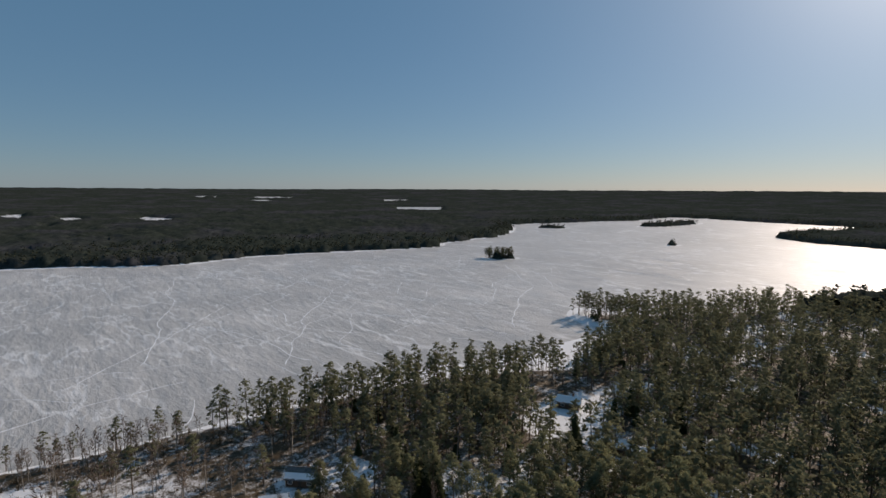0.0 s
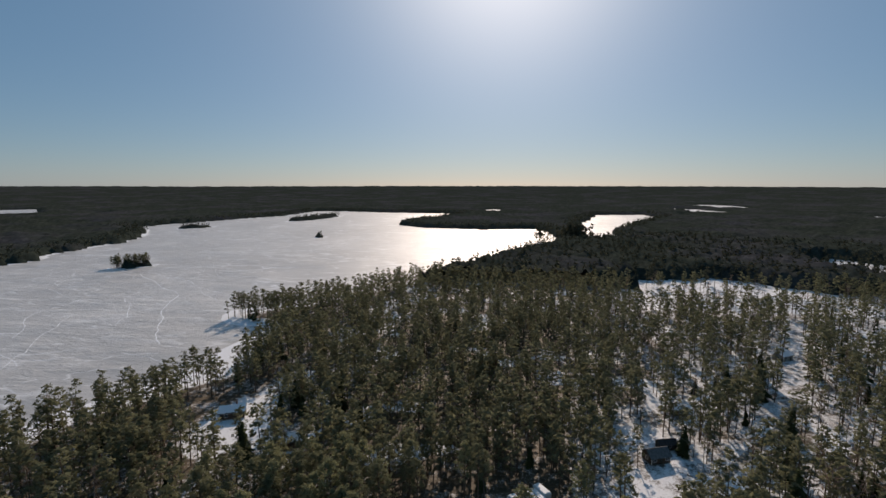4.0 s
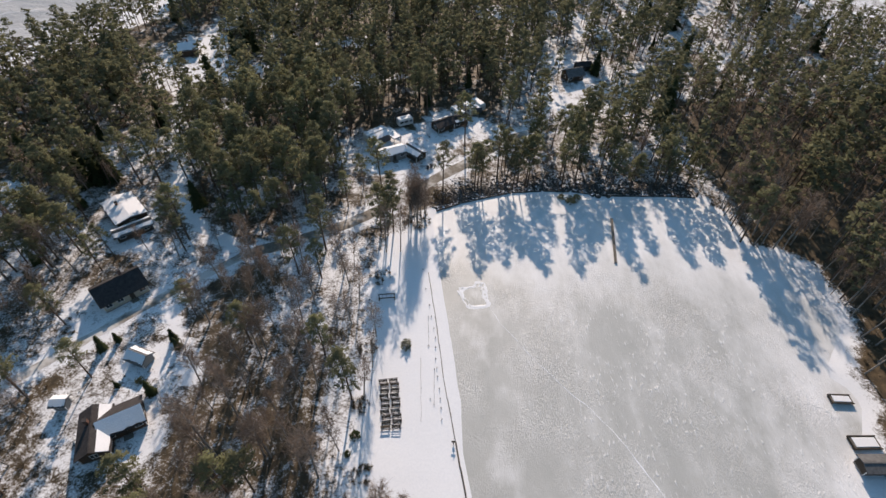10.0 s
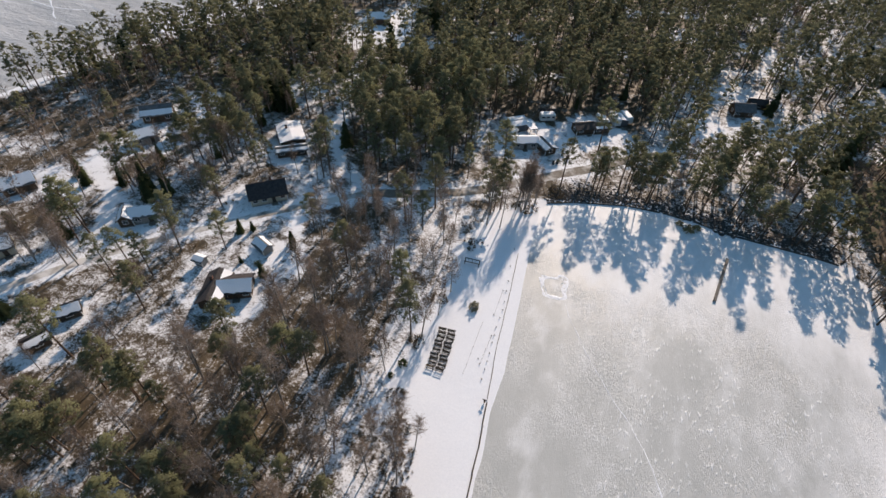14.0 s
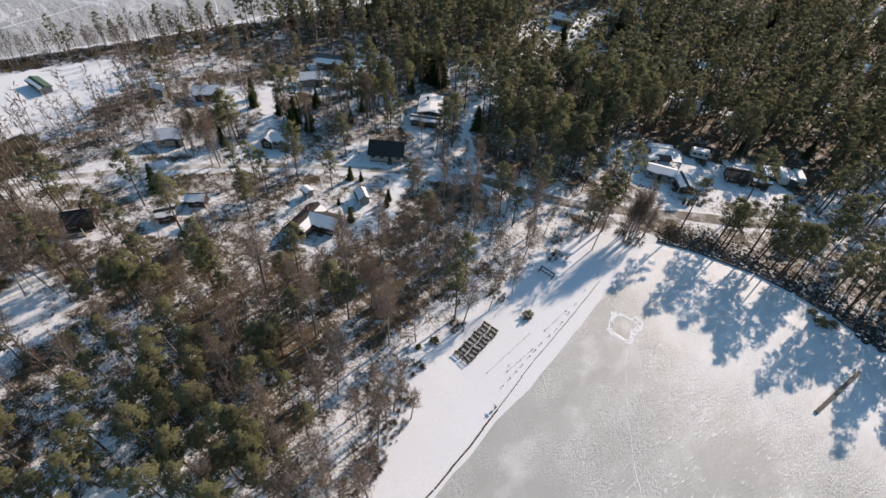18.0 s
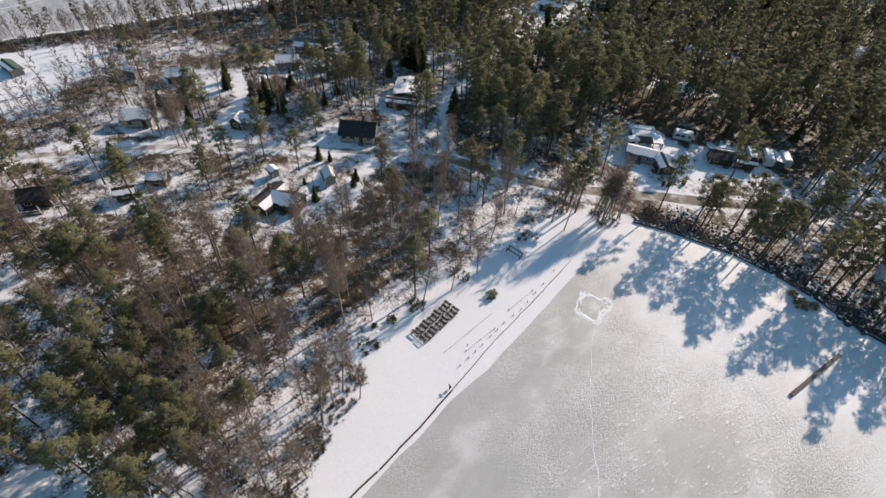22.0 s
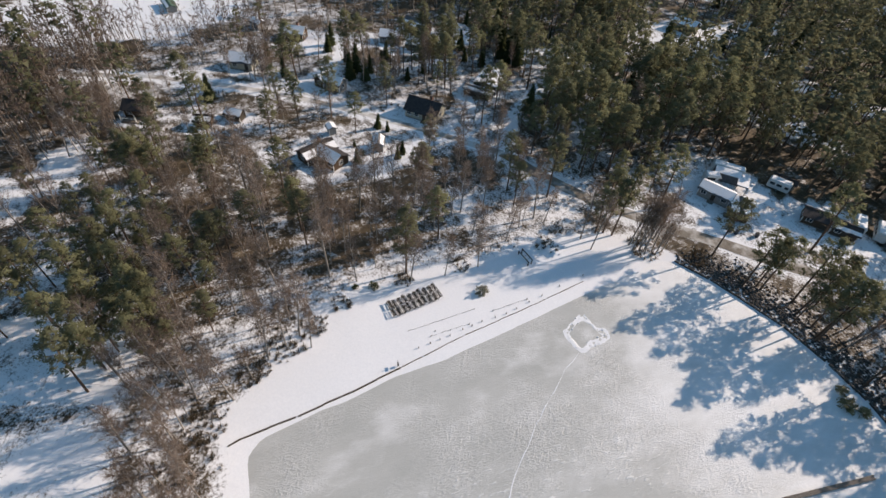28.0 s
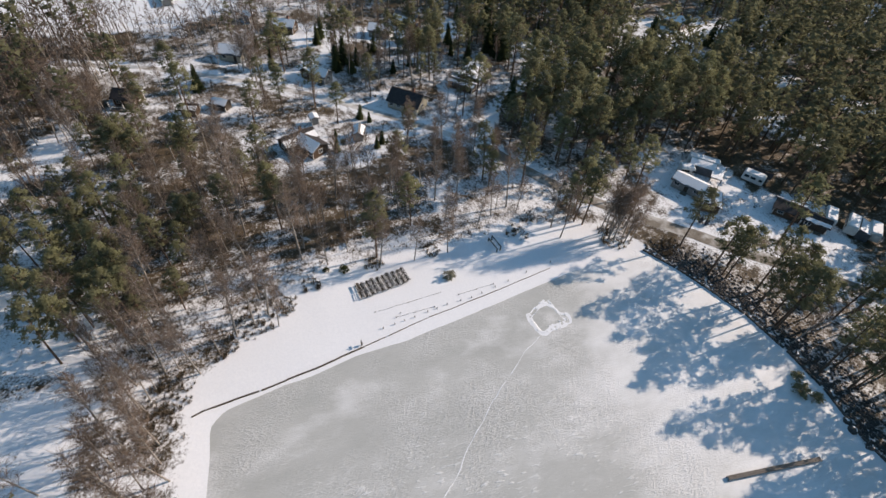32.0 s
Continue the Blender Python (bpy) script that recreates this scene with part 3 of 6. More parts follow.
def build_ground():
    x, y, quads, cell = polar(0.5, 2.2, 210, 0.018, 4900, 0.6, 1.6)
    z = height(x, y, cell)
    me = tri_mesh("ground", np.stack([x, y, z], -1), quads, GROUND, True)
    at = me.attributes.new("bare", "FLOAT", "POINT")
    at.data.foreach_set("value", bareness(x, y).astype(np.float32))
    ob = new("ground", me)
    tagged(ob, "snow-covered forest ground with heather and dead grass showing", "ground", kind="structure")
    for name, mat, rect, z0, step, label in (("pond_ice", POND, (-8, -2, 92, 102), 0.0, 10, "grey pond ice swept by wind, streaked with snow"),
                                            ("lake_ice", LAKE, (-3400, -420, 420, 1720), 0.0, 200, "frozen lake with wind-streaked snow and old tracks")):
        x0, y0, x1, y1 = rect
        vs = [(x0, y0, z0), (x1, y0, z0), (x1, y1, z0), (x0, y1, z0)]
        if name == "lake_ice":
            # stops short of the pond
            vs = [(-3400, -420, z0), (-110, -420, z0), (-110, 330, z0), (420, 640, z0), (420, 1720, z0), (-3400, 1720, z0)]
        if name == "pond_ice":
            gx, gy = np.meshgrid(np.arange(x0, x1 + 1, 1.0), np.arange(y0, y1 + 1, 1.0))
            nx = gx.shape[1]
            i, j = np.meshgrid(np.arange(gx.shape[0] - 1), np.arange(nx - 1), indexing="ij")
            q = np.stack([i * nx + j, i * nx + j + 1, (i + 1) * nx + j + 1, (i + 1) * nx + j], -1).reshape(-1, 4)
            me = tri_mesh(name, np.stack([gx.ravel(), gy.ravel(), np.zeros(gx.size)], -1), q, mat)
            qx, qy = gx.ravel(), gy.ravel()
            d = -signed(qx, qy, POND_EDGE)
            drift = np.clip((qy - 60 + 6 * lumps(qx, qy, 14, 2)) / 18, 0, 1) * 0.85 + np.clip((qx - 50) / 22, 0, 1) * 0.5 + np.clip(1 - d / 2.2, 0, 1) * 0.35
            drift -= np.clip((20 - qx) / 14, 0, 1) * 0.5 * np.clip((78 - qy) / 10, 0, 1)
            wx, wy = qx + 2.2 * lumps(qx, qy, 5, 3), qy + 5 * lumps(qx + 40, qy, 7, 3)
            for ex, ey, sx, sy, amp in DRIFTS:
                tilt = (wx - ex) + 0.22 * (wy - ey)
                drift += amp * np.exp(-((tilt / sx) ** 2 + ((wy - ey) / sy) ** 2)) * (0.75 + 0.5 * lumps(qx, qy, 2.5, 2))
            fleck = np.clip((qx - 15) / 14, 0, 1) * np.clip((70 - qy) / 16, 0, 1)
            for key, val in (("drift", np.clip(drift, -0.4, 1.2)), ("fleck", fleck)):
                at = me.attributes.new(key, "FLOAT", "POINT")
                at.data.foreach_set("value", val.astype(np.float32))
            ice = new(name, me)
        else:
            ice = new(name, make_mesh(name, vs, [tuple(range(len(vs)))], mat))
        tagged(ice, label, "ice", kind="structure")


def strip(line, width, lift=0.06, step=2.0, wobble=0.3, cross=3):
    """A ribbon that follows the ground."""
    pts = []
    for (ax, ay), (bx, by) in zip(line[:-1], line[1:]):
        n = max(1, int(math.hypot(bx - ax, by - ay) / step))
        pts += [(ax + (bx - ax) * i / n, ay + (by - ay) * i / n) for i in range(n)]
    pts.append(line[-1])
    p = np.array(pts)
    for _ in range(6):
        p[1:-1] = (p[:-2] + 2 * p[1:-1] + p[2:]) / 4
    d = np.gradient(p, axis=0)
    d /= np.linalg.norm(d, axis=1)[:, None]
    side = np.stack([-d[:, 1], d[:, 0]], -1)
    rows = []
    for j in range(cross):
        w = (j / (cross - 1) - 0.5) * width
        edge = wobble * lumps(p[:, 0] * 3 + j * 50, p[:, 1] * 3, 6, 2) if j in (0, cross - 1) else 0
        q = p + side * (w + np.asarray(edge))[..., None] if np.ndim(edge) else p + side * w
        rows.append(np.column_stack([q, height(q[:, 0], q[:, 1]) + (lift if 0 < j < cross - 1 else lift - 0.04)]))
    v = np.concatenate(rows)
    n = len(p)
    f = [(j * n + i, j * n + i + 1, (j + 1) * n + i + 1, (j + 1) * n + i) for j in range(cross - 1) for i in range(n - 1)]
    return v, [tuple(reversed(q)) for q in f]


build_ground()
v, f = strip(ROAD_LINE[:12], 3.2, 0.07)
tagged(new("road", make_mesh("road", v, f, ROAD, True)), "narrow gravel road with brown wheel tracks through the snow", "road", kind="structure")
v, f = strip(ROAD_LINE[11:], 2.1, 0.06)
tagged(new("lane", make_mesh("lane", v, f, LANE, True)), "snow-packed lane with faint brown wheel tracks between the cottages", "lane", kind="structure")

# ---- trees ----


def tube(v, f, a, b, ra, rb, sides=4):
    """Adds a tapered tube of triangles between two points."""
    a, b = np.array(a, float), np.array(b, float)
    d = b - a
    d /= np.linalg.norm(d) + 1e-9
    u = np.cross(d, (0.31, 0.91, 0.27))
    u /= np.linalg.norm(u)
    w = np.cross(d, u)
    base = len(v)
    for p, r in ((a, ra), (b, rb)):
        for i in range(sides):
            t = 2 * math.pi * i / sides
            v.append(p + r * (math.cos(t) * u + math.sin(t) * w))
    for i in range(sides):
        j = (i + 1) % sides
        f.append((base + i, base + j, base + sides + j))
        f.append((base + i, base + sides + j, base + sides + i))


def leafy(rng, v, f, centre, size, count, flat=0.6, leaf=0.5):
    """A clump of small needle sprays round a point."""
    for _ in range(count):
        d = rng.normal(size=3)
        d /= np.linalg.norm(d)
        c = centre + d * size * rng.uniform(0.2, 1.0) * (1, 1, flat)
        e1 = rng.normal(size=3) * (1, 1, 0.42)
        e1 = e1 / np.linalg.norm(e1) * leaf * rng.uniform(0.7, 1.3)
        e2 = rng.normal(size=3) * (1, 1, 0.42)
        e2 = e2 / np.linalg.norm(e2) * leaf * rng.uniform(0.5, 1.0)
        base = len(v)
        v += [c - e1 * 0.5 - e2 * 0.3, c + e1 * 0.5, c + e2]
        f.append((base, base + 1, base + 2))


def pine(seed, rich=1.0):
    """A Scots pine about 14 m tall: bare lower trunk, uneven rounded crown. Trunk and crown meshes."""
    rng = np.random.RandomState(seed)
    tv, tf, cv, cf = [], [], [], []
    top = 14.0
    bend = rng.normal(size=2) * 0.5
    axis = lambda z: np.array([bend[0] * (z / top) ** 2, bend[1] * (z / top) ** 2, z])  # noqa: E731
    sides = 6 if rich > 0.8 else 4
    zs = [-0.4, 3.5, 7.5, 11, 13.4]
    rs = [0.20, 0.16, 0.12, 0.07, 0.02]
    for i in range(4 if rich > 0.8 else 2):
        k = i if rich > 0.8 else i * 2
        m = k + (1 if rich > 0.8 else 2)
        tube(tv, tf, axis(zs[k]), axis(zs[m]), rs[k], rs[m], sides)
    low = (rng.uniform(0.38, 0.56) if rich > 0.8 else rng.uniform(0.26, 0.44)) * top
    clumps = 34 if rich > 0.8 else 17 if rich > 0.4 else 12
    centres = []
    for i in range(clumps):
        h = low + (top - low) * ((i + rng.uniform(0, 1)) / clumps) ** 0.85
        u = (h - low) / (top - low)
        reach = ((2.6 if rich > 0.8 else 2.3) * math.sin(math.pi * (0.20 + 0.77 * u)) ** 0.8) * rng.uniform(0.35, 1.05)
        a = i * 2.4 + rng.uniform(-0.5, 0.5)
        c = axis(h) + np.array([math.cos(a) * reach, math.sin(a) * reach, 0.25])
        if rich > 0.8 and reach > 0.9:
            tube(tv, tf, axis(h - 0.5), c, 0.045, 0.015, 3)
        leafy(rng, cv, cf, c, rng.uniform(0.65, 1.05) * (1 if rich > 0.8 else 1.25), 36 if rich > 0.8 else 10 if rich > 0.4 else 9, 0.6, 0.40 if rich > 0.8 else 0.95 if rich > 0.4 else 1.15)
        # half way from the trunk to the clump, and a little under it
        centres += [axis(h) * 0.55 + c * 0.45 - (0, 0, 0.9)] * (len(cf) - len(centres))
    leafy(rng, cv, cf, axis(top - 0.3), 0.7, int(16 * rich), 0.8, 0.5 if rich > 0.8 else 0.8)
    centres += [axis(top - 1.5)] * (len(cf) - len(centres))
    for _ in range(3 if rich > 0.8 else 0):
        h = rng.uniform(0.25, 0.42) * top
        a = rng.uniform(0, 6.28)
        tube(tv, tf, axis(h), axis(h) + np.array([math.cos(a), math.sin(a), -0.1]) * rng.uniform(0.6, 1.3), 0.03, 0.01, 3)
    cf, normals = bodied(cv, cf, centres)
    return np.array(tv), np.array(tf), np.array(cv), cf, normals


def spruce(seed, rich=1.0):
    """A dark narrow Norway spruce about 13 m tall, branches to the ground."""
    rng = np.random.RandomState(seed)
    tv, tf, cv, cf = [], [], [], []
    top = 13.0
    tube(tv, tf, (0, 0, -0.4), (0, 0, top * 0.95), 0.17, 0.02, 5 if rich > 0.8 else 3)
    whorls = int(20 * rich)
    for i in range(whorls):
        h = 0.8 + (top - 1.0) * i / whorls
        reach = (3.3 * (1 - h / top) ** 0.75 + 0.25) * rng.uniform(0.85, 1.15)
        n = 9 if rich > 0.8 else 6
        for k in range(n):
            a = 2 * math.pi * (k + rng.uniform(-0.3, 0.3)) / n + i
            r = reach * rng.uniform(0.55, 1.25)
            h = 0.8 + (top - 1.0) * i / whorls + rng.uniform(-0.3, 0.3)
            d = np.array([math.cos(a), math.sin(a), 0])
            s = np.array([-d[1], d[0], 0]) * r * 0.30
            p0, p1 = np.array([0, 0, h + 0.25]), d * r + np.array([0, 0, h - 0.30 * r])
            mid = (p0 + p1) / 2 + (0, 0, 0.1)
            base = len(cv)
            cv += [p0, mid + s, p1, p0, p1, mid - s]
            cf += [(base, base + 1, base + 2), (base + 3, base + 4, base + 5)]
            if rich > 0.8:
                leafy(rng, cv, cf, p0 + (p1 - p0) * rng.uniform(0.5, 0.95), 0.4, 4, 0.6, 0.55)
    centres = np.array(cv)[np.array(cf)].mean(1) * (0, 0, 1) - (0, 0, 0.8)
    cf, normals = bodied(cv, cf, centres, 0.6)
    return np.array(tv), np.array(tf), np.array(cv), cf, normals


def birch(seed, rich=1.0):
    """A leafless birch about 13 m tall with steep limbs and a narrow veil of fine twigs."""
    rng = np.random.RandomState(seed)
    tv, tf, cv, cf = [], [], [], []
    top = 13.0
    full = rich > 0.8
    lean = rng.normal(size=2) * 0.7
    axis = lambda z: np.array([lean[0] * z / top, lean[1] * z / top, z])  # noqa: E731
    tube(tv, tf, axis(-0.3), axis(top * 0.55), 0.16, 0.10, 5 if full else 3)
    tube(tv, tf, axis(top * 0.55), axis(top * 0.98), 0.075, 0.012, 4 if full else 3)
    low, wide = rng.uniform(0.26, 0.40), rng.uniform(0.75, 1.15)
    limbs = 26 if full else 12
    for i in range(limbs):
        h = top * (low + (0.95 - low) * i / limbs)
        a = i * 2.4 + rng.uniform(-0.4, 0.4)
        ln = (3.0 * (1.12 - h / top) + 0.6) * wide
        d = np.array([math.cos(a), math.sin(a), rng.uniform(1.0, 2.1)])
        d /= np.linalg.norm(d)
        p0, p1 = axis(h), axis(h) + d * ln
        if full:
            tube(tv, tf, p0, p1, 0.035, 0.010, 3)
        else:
            s = np.cross(d, (0.2, 0.3, 0.9)) * 0.05
            base = len(cv)
            cv += [p0 - s, p0 + s, p1]
            cf.append((base, base + 1, base + 2))
        for k in range(16 if full else 3):
            q = p0 + (p1 - p0) * rng.uniform(0.2, 1.0)
            e = d * 0.7 + rng.normal(size=3) * 0.45
            e = e / np.linalg.norm(e) * rng.uniform(0.6, 1.5) * (1.0 if full else 1.25)
            s = np.cross(e, rng.normal(size=3))
            s = s / np.linalg.norm(s) * (0.025 if full else 0.112)
            base = len(cv)
            cv += [q - s, q + s, q + e]
            cf.append((base, base + 1, base + 2))
            for _ in range(2):
                q2 = q + e * rng.uniform(0.2, 0.8)
                e2 = e * 0.45 + rng.normal(size=3) * 0.30
                base = len(cv)
                cv += [q2 - s * 0.8, q2 + s * 0.8, q2 + e2]
                cf.append((base, base + 1, base + 2))
    cf, normals = bodied(cv, cf, np.tile(axis(top * 0.5), (len(cf), 1)), 0.5)
    return np.array(tv), np.array(tf), np.array(cv), cf, normals


def shrub(seed):
    """A low tangle of dry stems."""
    rng = np.random.RandomState(seed)
    v, f = [], []
    for _ in range(26):
        a = rng.uniform(0, 6.28)
        p = np.array([math.cos(a), math.sin(a), 0]) * rng.uniform(0, 0.35)
        e = np.array([math.cos(a) * rng.uniform(0.1, 0.7), math.sin(a) * rng.uniform(0.1, 0.7), rng.uniform(0.3, 1.0)])
        s = np.array([-math.sin(a), math.cos(a), 0]) * 0.05
        base = len(v)
        v += [p - s, p + s, p + e]
        f.append((base, base + 1, base + 2))
    return np.array(v), np.array(f)


def scatter(step, x0, y0, x1, y1, seed):
    """Jittered points on a grid."""
    rng = np.random.RandomState(seed)
    mx, my, reach = (x0 + x1) / 2, (y0 + y1) / 2, math.hypot(x1 - x0, y1 - y0) / 2
    gx, gy = np.meshgrid(np.arange(-reach, reach, step), np.arange(-reach, reach, step))
    gx = gx + 0.5 * step * (np.arange(gx.shape[0]) % 2)[:, None]
    gx = gx.ravel() + rng.uniform(-0.6, 0.6, gx.size) * step
    gy = gy.ravel() + rng.uniform(-0.6, 0.6, gy.size) * step
    px, py = mx + gx * 0.891 - gy * 0.454, my + gx * 0.454 + gy * 0.891
    ok = (px > x0) & (px < x1) & (py > y0) & (py < y1)
    return px[ok], py[ok], rng


# houses and other things that trees keep clear of: x, y, radius
KEEP_OFF = [(-47, 25.5, 5), (-50, 28, 5), (-60, 52, 5), (-62, 54, 4), (-70, 76, 5), (-50, 39.5, 3.5), (-66, 59, 8.5), (-61, 49, 6), (-75, 82, 8.5), (-69, 75, 6.5), (-54.5, 43, 3.5), (-63.8, 33.6, 3), (-53.5, 30, 6.5), (-86.5, 37, 5.5), (-117, 74, 6.5),
            (-111, 63, 5.5), (-104, 69, 5), (-121, 34, 6), (-104.5, 17, 6), (-85, -9.5, 5), (-75.5, 5, 4), (-76.5, 12, 3.5), (-153, -2.5, 6),
            (-14.5, 109.5, 6.5), (-20.5, 119, 6), (-8.5, 111, 5), (-15, 119.5, 5), (-12.5, 127, 4.5), (1, 127, 8.5), (7, 135, 8), (12, 138, 5), (44, 162, 6), (48.5, 169, 5),
            (-68, 153, 6), (-95, 168, 6), (-10, 103.5, 6), (-4, 107.5, 4.5), (-18, 102, 4), (-20, 109, 4), (-6.2, 48.5, 3), (-11, 59.5, 4), (73, 28, 5), (75, 41, 4), (74, 32.5, 4)]


# roofs and yards that the low sun reaches: x, y, half width
SUNNY = [(-75.5, 82, 4.5), (-111, 42, 7), (-14, 110, 6), (-8, 111, 4), (-15, 119, 3), (2, 128, 5), (-93, 160, 7)]


def woods(px, py, rng):
    """For each point: share of trees, and weights of pine, spruce and birch there."""
    d_pond, d_lake = shore(px, py)
    d = np.minimum(d_pond, d_lake)
    n = px.size
    dens = np.full(n, 0.62)
    pi, sp = np.full(n, 0.80), np.full(n, 0.10)
    patchy = lumps(px, py, 38, 3)

    def zone(m, den, a, b):
        dens[m], pi[m], sp[m] = den, a, b

    zone((py > 100) & (px > -30), 0.66, 0.86, 0.06)
    zone((px > -45) & (px < 24) & (py > 130) & (py < 330), 0.95, 0.92, 0.05)
    zone((px > -60) & (px < 50) & (py > 185) & (py < 330), 0.74, 0.92, 0.05)
    zone((py > 150) & (px > 60) & (px < 420), 0.62, 0.80, 0.08)
    zone((py > 125) & (py < 195) & (px > 84) & (px < 300), 1.0, 0.62, 0.04)
    zone((px > 18) & (px < 95) & (py > 112) & (py < 200), 1.0, 0.84, 0.06)
    zone((px > 72) & (py < 140), 1.3, 0.28, 0.02)                     # brown wood east of the pond
    zone((px < -45) & (px > -170) & (py < 100), 0.66, 0.27, 0.05)      # cottages
    zone((px < -125) & (px > -172) & (py < 95) & (py > 25), 0.9, 0.22, 0.03)
    zone((px < -112) & (px > -175) & (py < 25) & (py > -80), 1.0, 0.06, 0.0)
    zone((px < -60) & (py > 100), 1.0, 0.88, 0.07)
    zone((px < -138) & (py > 72) & (py < 200), 1.1, 0.82, 0.06)
    zone((px < -27) & (px > -72) & (py > 84) & (py < 150), 0.92, 0.96, 0.03)
    zone((px < -47) & (px > -72) & (py > 62) & (py < 84), 0.95, 0.6, 0.08)
    zone((px < -82) & (px > -125) & (py > 66) & (py < 105), 1.05, 0.8, 0.12)
    zone((px < -13) & (px > -48) & (py > -4) & (py < 73), 0.86, 0.20, 0.03)   # birches behind the beach
    zone((px < -13) & (px > -30) & (py > 54) & (py < 84), 0.50, 0.10, 0.0)
    zone((px < -13) & (px > -21) & (py > 12) & (py < 56), 0.50, 0.10, 0.0)
    zone((px < -25) & (px > -50) & (py > 72) & (py < 84), 1.0, 0.6, 0.05)
    zone((px < -14) & (py < 6) & (px > -62), 0.85, 0.58, 0.02)
    zone((px < -18) & (px > -62) & (py < -6) & (py > -45), 0.95, 0.80, 0.01)
    zone((px < -62) & (px > -128) & (py < -12), 1.0, 0.12, 0.0)
    zone((px >= -16) & (px < 90) & (py < 12), 0.95, 0.06, 0.0)
    zone((px >= -16) & (px < 60) & (py < -7), 0.10, 0.3, 0.0)
    zone((px >= -40) & (px < -8) & (py < 5) & (py > -18), 1.1, 0.66, 0.0)
    zone((px >= -4) & (px < 60) & (py < 3) & (py > -7), 1.3, 0.10, 0.0)
    zone((px < -49) & (px > -85) & (py > 6) & (py < 50), 0.28, 0.35, 0.08)     # gardens
    zone((px < -145) & (py > -30) & (py < 60) & (d_lake < 16), 1.2, 0.22, 0.0)   # lake shore below the field
    zone((px < -126) & (px > -158) & (py > 36) & (py < 72), 0.25, 0.3, 0.0)      # bare slope
    zone((py < -55), 0.5, 0.6, 0.1)
    zone((px > -14) & (px < 72) & (py > 97.5) & (py < 112), 0.66, 0.92, 0.0)
    zone((px > -4) & (px < 14) & (py > 106) & (py < 124), 0.14, 0.9, 0.0)
    zone((px > 85) & (px < 240) & (py > 350) & (py < 480), 0.22, 0.6, 0.1)
    dens = dens * np.clip(1.05 + 0.55 * patchy, 0.4, 1.3)
    dens[(py > 150) & (px < 150) & (lumps(px, py, 17, 2) > 0.30)] *= 0.25
    dens[(d < 2.2)] = 0
    dens[in_clearing(px, py)] *= np.where((px > 150) & (py > 190), 0.1, 0.05)[in_clearing(px, py)]
    dens[np.hypot((px + 150) / 21, (py + 20) / 42) < 1] *= 0.1
    dens[along(px, py, ROAD_LINE) < 4.2] = 0
    for p in PATHS:
        dens[along(px, py, p) < (3.6 if p[0][1] > 300 else 1.8)] = 0
    from_beach = signed(px, py, BEACH)
    dens[from_beach < 3.5] *= 0.4
    dens[from_beach < 1.0] = 0
    for x, y, r in KEEP_OFF:
        dens[np.hypot(px - x, py - y) < r] = 0
        # light from the south reaches the roofs
        dens[(np.abs(px - x) < r * 0.6) & (py > y) & (py - y < r + 5)] *= 0.5
    for x, y, r in SUNNY:
        dens[(np.abs(px - x) < r) & (py > y) & (py - y < 18)] *= 0.15
    u = rng.uniform(size=n)
    kind = np.where(u < pi, 0, np.where(u < pi + sp, 1, 2))
    kind = np.where((kind == 1) & (px > -60) & (py < 128), 2, kind)
    return dens, kind


THICKETS = [(-124.5, 45), (-97, 19), (-88, 22), (-5.5, 86), (-7.5, 83.5), (-110, 6)]


